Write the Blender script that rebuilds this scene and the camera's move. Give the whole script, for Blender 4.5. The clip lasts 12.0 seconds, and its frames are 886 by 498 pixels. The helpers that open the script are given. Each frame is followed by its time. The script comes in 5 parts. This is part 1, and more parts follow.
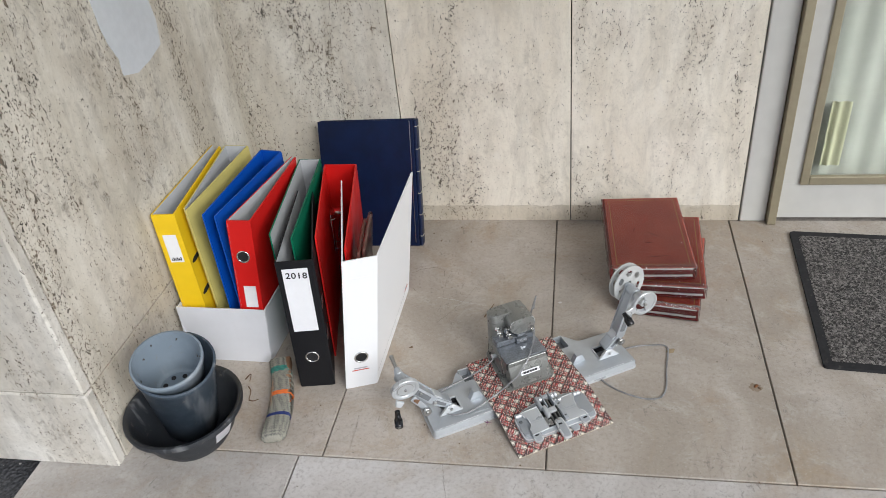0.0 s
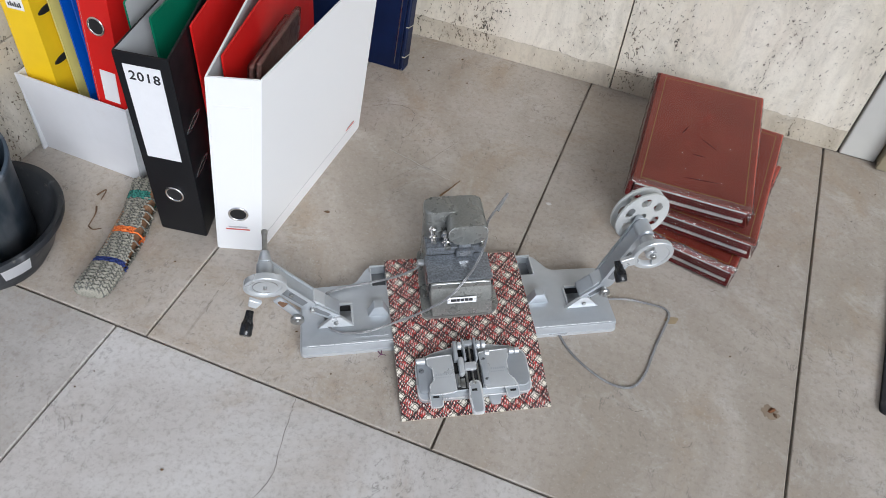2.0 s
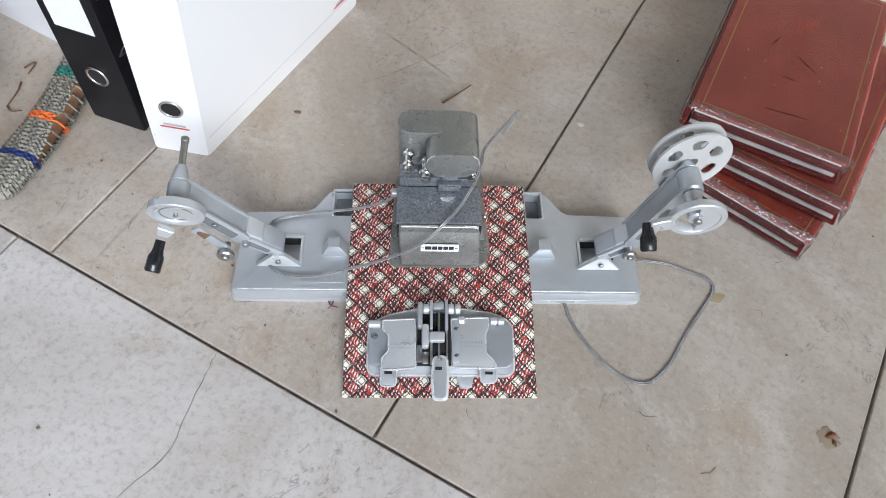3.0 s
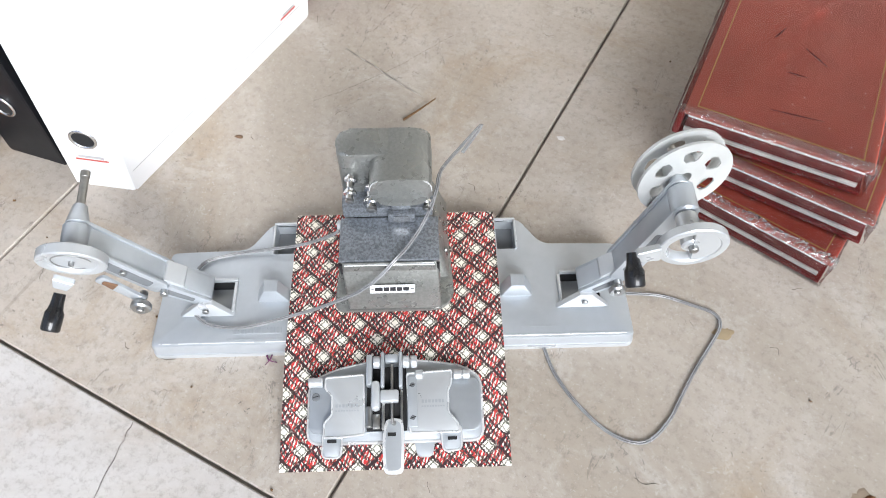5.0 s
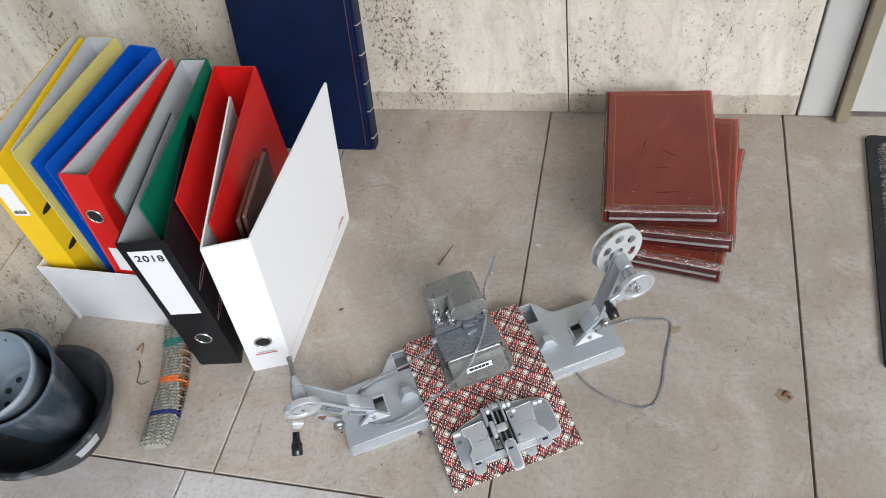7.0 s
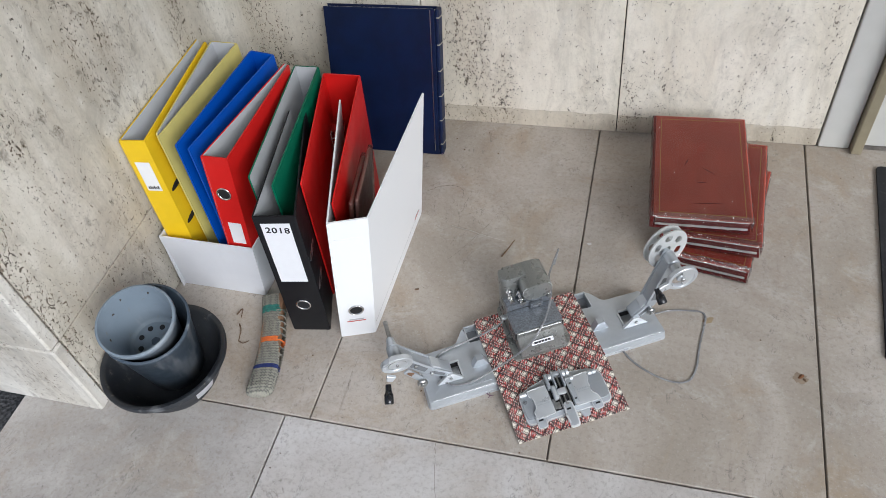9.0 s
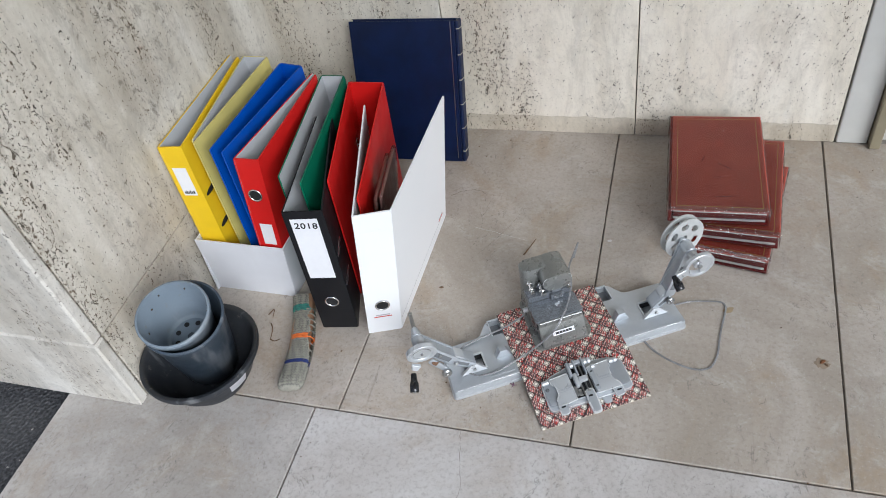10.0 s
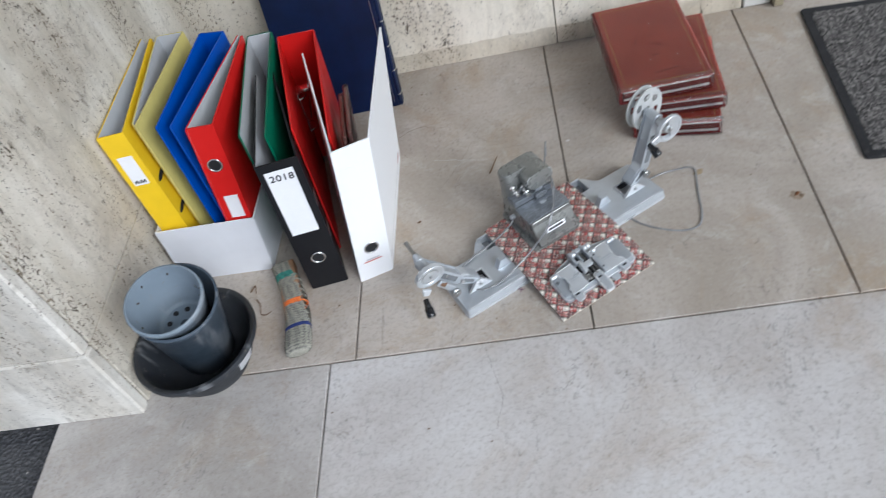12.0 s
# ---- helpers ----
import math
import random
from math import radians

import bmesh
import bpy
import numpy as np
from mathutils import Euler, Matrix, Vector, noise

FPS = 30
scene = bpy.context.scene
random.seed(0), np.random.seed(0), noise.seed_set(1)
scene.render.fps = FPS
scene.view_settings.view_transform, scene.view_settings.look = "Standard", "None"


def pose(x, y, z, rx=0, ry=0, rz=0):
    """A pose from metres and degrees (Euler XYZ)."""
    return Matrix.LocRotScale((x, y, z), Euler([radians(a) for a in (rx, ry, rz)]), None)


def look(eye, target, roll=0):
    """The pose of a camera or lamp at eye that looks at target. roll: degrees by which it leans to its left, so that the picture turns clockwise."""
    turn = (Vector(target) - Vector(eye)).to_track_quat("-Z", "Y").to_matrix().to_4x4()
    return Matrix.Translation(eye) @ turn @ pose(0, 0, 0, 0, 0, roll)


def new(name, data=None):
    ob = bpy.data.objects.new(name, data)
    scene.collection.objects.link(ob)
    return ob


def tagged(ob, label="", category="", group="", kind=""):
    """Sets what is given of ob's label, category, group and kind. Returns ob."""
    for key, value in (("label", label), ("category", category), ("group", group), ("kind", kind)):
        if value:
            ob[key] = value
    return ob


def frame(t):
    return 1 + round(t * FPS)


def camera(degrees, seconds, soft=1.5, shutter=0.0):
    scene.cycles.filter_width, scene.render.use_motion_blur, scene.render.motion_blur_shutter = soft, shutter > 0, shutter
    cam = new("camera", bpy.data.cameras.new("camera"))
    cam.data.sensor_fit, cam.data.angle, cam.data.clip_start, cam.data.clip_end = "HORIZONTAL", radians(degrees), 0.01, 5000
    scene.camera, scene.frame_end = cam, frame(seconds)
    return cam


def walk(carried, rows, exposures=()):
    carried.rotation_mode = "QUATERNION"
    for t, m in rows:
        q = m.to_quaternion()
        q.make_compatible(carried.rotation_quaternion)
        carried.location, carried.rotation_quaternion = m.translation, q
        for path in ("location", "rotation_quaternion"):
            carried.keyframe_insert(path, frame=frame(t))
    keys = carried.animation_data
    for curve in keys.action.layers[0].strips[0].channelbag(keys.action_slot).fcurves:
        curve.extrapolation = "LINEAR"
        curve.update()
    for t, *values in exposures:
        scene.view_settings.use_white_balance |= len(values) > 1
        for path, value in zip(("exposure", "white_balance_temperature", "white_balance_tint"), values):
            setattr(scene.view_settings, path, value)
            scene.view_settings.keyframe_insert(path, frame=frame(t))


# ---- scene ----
cam = camera(62.1, 12.0, soft=0.8, shutter=0.12)
PATH = [
    (0, (0.047, -0.85, 1.046), (-0.306, 0.774, -0.067), -6.4),
    (0.5, (0.07, -0.755, 1.003), (-0.254, 0.846, -0.151), -4.9),
    (1, (0.129, -0.64, 0.95), (-0.308, 0.854, -0.307), -3.7),
    (1.5, (0.171, -0.525, 0.882), (-0.261, 0.837, -0.518), -0.1),
    (2, (0.114, -0.389, 0.83), (-0.282, 0.87, -0.673), 5.4),
    (2.5, (0.112, -0.269, 0.77), (-0.332, 0.864, -0.817), 3.3),
    (3, (0.136, -0.17, 0.693), (-0.308, 0.786, -1.007), 4.8),
    (3.2, (0.138, -0.137, 0.674), (-0.309, 0.775, -1.049), 4.3),
    (4.8, (0.145, -0.07, 0.591), (-0.327, 0.861, -1.116), 2.4),
    (5, (0.152, -0.076, 0.608), (-0.352, 0.897, -1.065), 0.6),
    (5.5, (0.174, -0.104, 0.625), (-0.37, 0.962, -0.977), -1.5),
    (6, (0.184, -0.134, 0.663), (-0.284, 0.812, -1.036), -1.9),
    (6.5, (0.184, -0.196, 0.799), (-0.3, 0.827, -0.849), -8.8),
    (7, (0.158, -0.336, 0.976), (-0.319, 0.878, -0.54), -13.1),
    (7.5, (0.15, -0.419, 1.049), (-0.238, 0.829, -0.465), -8.3),
    (7.7, (0.153, -0.44, 1.067), (-0.361, 0.793, -0.422), -11.8),
    (9.3, (0.072, -0.522, 1.106), (-0.395, 0.738, -0.375), -8.8),
    (9.5, (0.073, -0.523, 1.105), (-0.378, 0.781, -0.343), -9.2),
    (10, (0.115, -0.592, 1.089), (-0.451, 0.704, -0.325), -12.3),
    (10.5, (0.153, -0.686, 1.096), (-0.472, 0.616, -0.288), -13.9),
    (11, (0.119, -0.709, 1.092), (-0.405, 0.613, -0.315), -12.8),
    (11.5, (0.018, -0.724, 1.072), (-0.325, 0.617, -0.372), -11.7),
    (11.9, (-0.025, -0.704, 1.031), (-0.261, 0.654, -0.418), -14.2),
    (12, (-0.039, -0.698, 1.018), (-0.343, 0.628, -0.448), -18.3),
]
EXPOSURES = [(0.0, 0.14, 6150, 9), (1.0, 0.10, 6050, 9), (2.5, 0.17, 5850, 9), (3.2, 0.46, 5850, 9), (5.0, 0.86, 6000, 9), (5.5, 0.67, 6000, 9), (6.0, 0.58, 5980, 9), (6.5, 0.46, 6000, 9), (7.0, 0.25, 6000, 9), (7.5, 0.20, 5950, 9), (9.5, 0.16, 5900, 9), (10.5, 0.18, 5800, 8), (11.5, 0.25, 5750, 8), (12.0, 0.20, 5700, 8)]
walk(cam, [(t, look(eye, target, roll)) for t, eye, target, roll in PATH], EXPOSURES)

# ---------------------------------------------------------------- light
world = bpy.data.worlds.new("world")
scene.world = world
world.use_nodes = True
wn, wl = world.node_tree.nodes, world.node_tree.links
sky = wn.new("ShaderNodeTexSky")
sky.sky_type = "NISHITA"
sky.sun_disc = False
sky.sun_elevation = radians(48)
sky.sun_rotation = radians(140)
sky.dust_density = 3.0
hazy = wn.new("ShaderNodeHueSaturation")
hazy.inputs["Saturation"].default_value = 0.55
wl.new(sky.outputs[0], hazy.inputs["Color"])
wl.new(hazy.outputs[0], wn["Background"].inputs["Color"])
wn["Background"].inputs["Strength"].default_value = 0.116
sun_data = bpy.data.lights.new("sun", "SUN")
sun_data.energy, sun_data.angle, sun_data.color = 3.0, radians(36), (1.0, 0.975, 0.94)
sun = new("sun", sun_data)
sun.matrix_world = look((3.0, -2.5, 2.55), (0, 0.4, 0))


# ---------------------------------------------------------------- materials
class Nodes:
    """Short hand for building one node material."""

    def __init__(self, name):
        self.mat = bpy.data.materials.new(name)
        self.mat.use_nodes = True
        self.t = self.mat.node_tree
        self.b = self.t.nodes["Principled BSDF"]
        self.out = self.t.nodes["Material Output"]
        self.co = self.t.nodes.new("ShaderNodeTexCoord").outputs["Object"]

    def put(self, value, socket):
        if isinstance(value, bpy.types.NodeSocket):
            self.t.links.new(value, socket)
        elif isinstance(value, (tuple, list)):
            socket.default_value = (*value, 1.0)[: len(socket.default_value)]
        else:
            socket.default_value = value

    def mapped(self, scale=(1, 1, 1), turn=(0, 0, 0), shift=(0, 0, 0)):
        n = self.t.nodes.new("ShaderNodeMapping")
        self.put(self.co, n.inputs["Vector"])
        n.inputs["Scale"].default_value = scale
        n.inputs["Rotation"].default_value = [radians(a) for a in turn]
        n.inputs["Location"].default_value = shift
        return n.outputs[0]

    def noise(self, scale, detail=4.0, rough=0.55, vector=None, warp=0.0):
        n = self.t.nodes.new("ShaderNodeTexNoise")
        self.put(vector or self.co, n.inputs["Vector"])
        for key, v in (("Scale", scale), ("Detail", detail), ("Roughness", rough), ("Distortion", warp)):
            n.inputs[key].default_value = v
        return n.outputs["Fac"]

    def cells(self, scale, vector=None, feature="F1"):
        n = self.t.nodes.new("ShaderNodeTexVoronoi")
        n.feature = feature
        self.put(vector or self.co, n.inputs["Vector"])
        n.inputs["Scale"].default_value = scale
        return n.outputs["Distance"]

    def ramp(self, fac, lo, hi, a=0.0, b=1.0):
        n = self.t.nodes.new("ShaderNodeMapRange")
        n.interpolation_type = "SMOOTHSTEP"
        self.put(fac, n.inputs[0])
        for i, v in enumerate((lo, hi, a, b)):
            n.inputs[i + 1].default_value = v
        return n.outputs[0]

    def math(self, op, a, b=0.0, c=0.0):
        n = self.t.nodes.new("ShaderNodeMath")
        n.operation = op
        for i, v in enumerate((a, b, c)):
            self.put(v, n.inputs[i])
        return n.outputs[0]

    def mix(self, fac, a, b, kind="MIX"):
        n = self.t.nodes.new("ShaderNodeMix")
        n.data_type, n.blend_type = "RGBA", kind
        self.put(fac, n.inputs[0])
        self.put(a, n.inputs[6])
        self.put(b, n.inputs[7])
        return n.outputs[2]

    def own(self):
        return self.t.nodes.new("ShaderNodeObjectInfo").outputs["Random"]

    def bump(self, height, strength=0.3, depth=0.001, normal=None):
        n = self.t.nodes.new("ShaderNodeBump")
        self.put(height, n.inputs["Height"])
        n.inputs["Strength"].default_value = strength
        n.inputs["Distance"].default_value = depth
        if normal:
            self.put(normal, n.inputs["Normal"])
        return n.outputs[0]

    def finish(self, colour, rough=0.5, metal=0.0, normal=None, **more):
        self.put(colour, self.b.inputs["Base Color"])
        self.put(rough, self.b.inputs["Roughness"])
        self.put(metal, self.b.inputs["Metallic"])
        if normal:
            self.put(normal, self.b.inputs["Normal"])
        for key, v in more.items():
            self.put(v, self.b.inputs[key.replace("_", " ")])
        return self.mat


def plain(name, colour, rough=0.5, metal=0.0, var=0.12, scale=40.0, bump=0.15, grain=400.0, depth=0.0004, dirt=None, **more):
    """A painted, moulded or printed surface with broad and fine variation."""
    k = Nodes(name)
    broad = k.ramp(k.noise(scale * 0.2, 3), 0.3, 0.7, 1 - var, 1.0)
    fine = k.ramp(k.noise(scale * 2.5, 5), 0.3, 0.75, 1 - var * 0.6, 1.0)
    tone = k.math("MULTIPLY", broad, fine)
    col = k.mix(1.0, colour, tone, "MULTIPLY")
    if dirt:
        col = k.mix(k.ramp(k.noise(scale, 6, 0.65), 0.56, 0.74, 0, 0.55), col, dirt)
    r = k.ramp(k.noise(scale, 5), 0.3, 0.7, max(rough - 0.07, 0.02), min(rough + 0.08, 1))
    return k.finish(col, r, metal, k.bump(k.noise(grain, 3), bump, depth), **more)


def travertine(name, light, dark, streak, pits, grime, lean=6, vein=0.45, mould=0.12):
    """Vein-cut travertine: upright veins, drifts of small dark pores, filled holes."""
    k = Nodes(name)
    long_ = k.mapped((1, 1, streak), (lean, lean, 0))
    base = k.mix(k.ramp(k.noise(8, 6, 0.6, long_, 0.5), 0.36, 0.64), dark, light)
    base = k.mix(k.ramp(k.noise(30, 6, 0.7, long_, 0.3), 0.46, 0.74, 0, vein), base, tuple(c * 0.66 for c in dark))
    base = k.mix(k.ramp(k.noise(2.6, 5, 0.65, None, 0.6), 0.48, 0.70, 0, grime), base, (0.38, 0.325, 0.245))
    base = k.mix(k.ramp(k.noise(9, 6, 0.72, k.mapped((1, 1, 0.6), shift=(4, 2, 1)), 0.8), 0.55, 0.76, 0, grime * 0.9), base, (0.30, 0.275, 0.235))
    base = k.mix(k.ramp(k.noise(13, 6, 0.7, k.mapped((1, 1, 0.5)), 0.8), 0.54, 0.74, 0, 0.5), base, (0.86, 0.83, 0.765))
    base = k.mix(k.ramp(k.noise(160, 5, 0.75), 0.45, 0.75, 0, 0.30), base, tuple(c * 0.70 for c in dark))
    base = k.mix(k.ramp(k.noise(17, 7, 0.76, k.mapped((1, 1, 0.55), (lean, lean, 0), (2, 5, 3)), 1.0), 0.47, 0.66, 0, 0.30 + 0.25 * grime), base, tuple(c * 0.62 for c in dark))
    drift = k.ramp(k.noise(7.0, 7, 0.70, k.mapped((1, 1, streak * 1.2), (lean, lean, 0)), 0.7), 0.42, 0.66)
    base = k.mix(k.math("MULTIPLY", drift, 0.30), base, (0.42, 0.355, 0.26))
    patch = k.math("MULTIPLY", k.ramp(k.noise(70, 6, 0.75, k.mapped((1, 1, 0.7), (lean, lean, 0), (1, 7, 2)), 0.6), 0.50, 0.66), k.ramp(k.noise(5.5, 4, 0.6, k.mapped((1, 1, 0.55), (lean, lean, 0), (6, 1, 4)), 0.8), 0.44, 0.62))
    base = k.mix(k.math("MULTIPLY", patch, mould), base, (0.17, 0.145, 0.115))
    pore = k.noise(120, 3, 0.6, k.mapped((1, 1, 0.55), (lean + 8, lean + 8, 0)), 1.1)
    fine = k.noise(250, 2, 0.5, k.mapped((1, 1, 0.7), (lean + 8, lean, 0)), 0.6)
    big = k.noise(60, 4, 0.68, k.mapped((1, 1, 0.5), (lean, lean, 0)), 1.6)
    low = k.math("MULTIPLY_ADD", drift, -0.098, 0.714 - 0.8 * pits)
    a = k.math("MULTIPLY", k.math("SUBTRACT", pore, low), 24.0)
    b = k.math("MULTIPLY", k.math("SUBTRACT", fine, k.math("ADD", low, -0.004)), 18.0)
    c = k.math("MULTIPLY", k.math("SUBTRACT", big, k.math("ADD", low, 0.045)), 24.0)
    pit = k.math("MAXIMUM", k.math("MAXIMUM", a, b), c)
    pit = k.math("MAXIMUM", k.math("MINIMUM", pit, 1.0), 0.0)
    tone = k.mix(k.ramp(k.noise(24, 3), 0.35, 0.65), (0.036, 0.029, 0.022), (0.16, 0.115, 0.072))
    col = k.mix(k.math("MULTIPLY", pit, 0.90), base, tone)
    col = k.mix(1.0, col, k.mix(k.own(), (0.93, 0.92, 0.90), (1, 1, 1)), "MULTIPLY")
    grain = k.bump(k.noise(420, 4), 0.3, 0.0007)
    return k.finish(col, 0.6, 0, k.bump(k.math("SUBTRACT", 1.0, pit), 0.8, 0.002, grain))


def floor_stone(name, dark, light, brown):
    k = Nodes(name)
    base = k.mix(k.ramp(k.noise(2.2, 7, 0.68, None, 0.8), 0.34, 0.66), dark, light)
    base = k.mix(k.ramp(k.noise(4, 7, 0.74, None, 1.0), 0.47, 0.70, 0, brown), base, (0.34, 0.255, 0.165))
    base = k.mix(k.ramp(k.noise(14, 6, 0.72, None, 0.5), 0.5, 0.72, 0, 0.45), base, (0.56, 0.54, 0.515))
    base = k.mix(k.ramp(k.noise(120, 6, 0.8), 0.46, 0.68, 0, 0.44), base, (0.215, 0.185, 0.155))
    base = k.mix(k.ramp(k.noise(230, 4, 0.7, k.mapped(shift=(7, 3, 0))), 0.56, 0.68, 0, 0.24), base, (0.64, 0.615, 0.58))
    speck = k.math("MULTIPLY", k.ramp(k.noise(190, 3, 0.6, None, 0.6), 0.65, 0.70), k.ramp(k.noise(7, 5, 0.65), 0.48, 0.68))
    base = k.mix(k.math("MULTIPLY", speck, 0.85), base, (0.085, 0.075, 0.065))
    vein = k.ramp(k.math("ABSOLUTE", k.math("SUBTRACT", k.noise(15, 6, 0.62, k.mapped((1, 0.45, 1), (0, 0, 20)), 0.8), 0.5)), 0.003, 0.009, 1, 0)
    vein = k.math("MULTIPLY", vein, k.math("MULTIPLY", k.ramp(k.noise(60, 3), 0.46, 0.56), k.ramp(k.noise(5, 3), 0.46, 0.58)))
    base = k.mix(k.math("MULTIPLY", vein, 0.45), base, (0.12, 0.11, 0.10))
    etch = k.math("MULTIPLY", k.ramp(k.noise(75, 4, 0.6, None, 1.5), 0.61, 0.66), k.ramp(k.noise(6.5, 3, 0.5, k.mapped(shift=(3, 1, 0))), 0.55, 0.66))
    base = k.mix(k.math("MULTIPLY", etch, 0.22), base, (0.66, 0.645, 0.62))
    scuff = k.ramp(k.noise(30, 3, 0.6, k.mapped((1, 0.14, 1), (0, 0, 35)), 2.4), 0.675, 0.70)
    scuff = k.math("MULTIPLY", scuff, k.ramp(k.noise(6, 3), 0.5, 0.66))
    base = k.mix(k.math("MULTIPLY", scuff, 0.38), base, (0.16, 0.135, 0.11))
    base = k.mix(1.0, base, k.mix(k.own(), (0.92, 0.91, 0.89), (1, 1, 1)), "MULTIPLY")
    n = k.bump(k.noise(500, 3), 0.2, 0.0005, k.bump(k.math("SUBTRACT", k.noise(40, 4), k.math("ADD", speck, vein)), 0.25, 0.0010))
    return k.finish(base, k.ramp(k.noise(16, 4), 0.3, 0.7, 0.40, 0.62), 0, n)


def asphalt_ground(name):
    k = Nodes(name)
    c = k.cells(140)
    base = k.mix(k.ramp(k.noise(160, 3), 0.35, 0.7), (0.022, 0.023, 0.026), (0.075, 0.075, 0.08))
    base = k.mix(k.ramp(k.noise(60, 2), 0.70, 0.74), base, (0.42, 0.40, 0.37))
    base = k.mix(k.ramp(k.noise(4, 4), 0.4, 0.7, 0, 0.4), base, (0.10, 0.098, 0.095))
    return k.finish(base, 0.85, 0, k.bump(c, 0.9, 0.004))


def hammered(name, colour, rough, size, mottle):
    k = Nodes(name)
    c = k.cells(size, k.mapped((1, 1, 1)), "SMOOTH_F1")
    speck = k.noise(size * 0.8, 3, 0.6)
    tone = k.ramp(speck, 0.32, 0.70, 1 + mottle, 1 - mottle)
    col = k.mix(1.0, colour, tone, "MULTIPLY")
    col = k.mix(k.ramp(k.noise(70, 5, 0.7), 0.60, 0.76, 0, 0.35), col, (0.15, 0.15, 0.145))
    return k.finish(col, k.ramp(k.noise(60, 4), 0.3, 0.7, rough - 0.06, rough + 0.08), 0.5, k.bump(c, 0.22, 0.0005))


def plaid(name):
    """A red, black and cream tartan print that runs at a slant, broken into short brush strokes."""
    k = Nodes(name)
    s = k.t.nodes.new("ShaderNodeSeparateXYZ")
    k.put(k.mapped((45.6, 45.6, 45.6), (0, 0, 45), (0.3, 0.15, 0)), s.inputs[0])
    x, y = s.outputs[0], s.outputs[1]
    wob = k.math("MULTIPLY", k.math("SUBTRACT", k.noise(420, 2), 0.5), 0.16)
    a = k.math("FRACT", k.math("ADD", x, wob))
    b = k.math("FRACT", k.math("SUBTRACT", y, wob))

    def band(f, mid, half, soft=0.02):
        return k.ramp(k.math("ABSOLUTE", k.math("SUBTRACT", f, mid)), half, half + soft, 1, 0)

    def strokes(freq, lean, shift, cut):
        h = k.math("MULTIPLY_ADD", k.math("SUBTRACT", x, y), lean, k.math("ADD", x, y))
        h = k.math("ADD", h, k.math("MULTIPLY", wob, 1.3))
        return k.ramp(k.math("SINE", k.math("MULTIPLY_ADD", h, freq, shift)), cut, cut + 0.25)

    ra, rb = band(a, 0.72, 0.24), band(b, 0.72, 0.24)
    both = k.math("MULTIPLY", ra, rb)
    one = k.math("SUBTRACT", k.math("MAXIMUM", ra, rb), both)
    cream, red, black = (0.80, 0.765, 0.68), (0.55, 0.030, 0.028), (0.012, 0.009, 0.011)
    weave = k.math("MAXIMUM", strokes(31.0, 0.35, 0.0, -0.30), k.ramp(k.noise(210, 2), 0.56, 0.62))
    col = k.mix(k.math("MULTIPLY", one, weave), cream, red)
    crossing = k.math("MULTIPLY", both, strokes(25.0, -0.55, 1.0, 0.05))
    col = k.mix(crossing, col, red)
    ticks = k.math("MULTIPLY", both, strokes(25.0, 0.6, 2.4, 0.15))
    col = k.mix(k.math("MULTIPLY", ticks, 0.95), col, black)
    edge = k.math("MAXIMUM", k.math("MAXIMUM", band(a, 0.46, 0.046), band(a, 0.97, 0.024)), k.math("MAXIMUM", band(b, 0.46, 0.046), band(b, 0.97, 0.024)))
    fray = k.ramp(k.noise(300, 2), 0.34, 0.48, 0.65, 1.0)
    col = k.mix(k.math("MULTIPLY", edge, fray), col, (0.030, 0.012, 0.015))
    core = k.math("MAXIMUM", k.math("MULTIPLY", band(a, 0.72, 0.045), strokes(50.0, 0.2, 0.5, -0.7)), k.math("MULTIPLY", band(b, 0.72, 0.045), strokes(50.0, -0.2, 0.5, -0.7)))
    col = k.mix(k.math("MULTIPLY", core, 0.9), col, black)
    thin = k.math("MAXIMUM", k.math("MAXIMUM", band(a, 0.10, 0.012), band(a, 0.35, 0.010)), k.math("MAXIMUM", band(b, 0.10, 0.010), band(b, 0.35, 0.012)))
    col = k.mix(k.math("MULTIPLY", thin, 0.9), col, (0.045, 0.05, 0.03))
    return k.finish(col, k.ramp(k.noise(30, 4), 0.3, 0.7, 0.42, 0.55), 0, k.bump(k.noise(600, 2), 0.2, 0.0004))


def knit(name, a, b):
    """Rows of knitted stitches, each row a chain of slanting loops; shade in the gaps between is put into the colour.
    """
    k = Nodes(name)
    s = k.t.nodes.new("ShaderNodeSeparateXYZ")
    k.put(k.co, s.inputs[0])
    zig = k.math("ABSOLUTE", k.math("SUBTRACT", k.math("FRACT", k.math("DIVIDE", s.outputs[0], 0.0052)), 0.5))
    row = k.math("ADD", k.math("DIVIDE", s.outputs[1], 0.0056), k.math("MULTIPLY", zig, 0.9))
    row = k.math("ADD", row, k.math("MULTIPLY", k.noise(160, 2), 0.35))
    gap = k.ramp(k.math("ABSOLUTE", k.math("SUBTRACT", k.math("FRACT", row), 0.5)), 0.27, 0.40)
    col = k.mix(k.math("MULTIPLY", gap, 0.85), b, a)
    col = k.mix(k.ramp(k.noise(700, 3, 0.6), 0.42, 0.70, 0, 0.5), col, a)
    col = k.mix(k.ramp(k.noise(30, 4, 0.6), 0.5, 0.7, 0, 0.35), col, tuple(0.6 * c for c in b))
    return k.finish(col, 0.95, 0, k.bump(k.math("SUBTRACT", k.noise(900, 3), gap), 0.6, 0.0012))


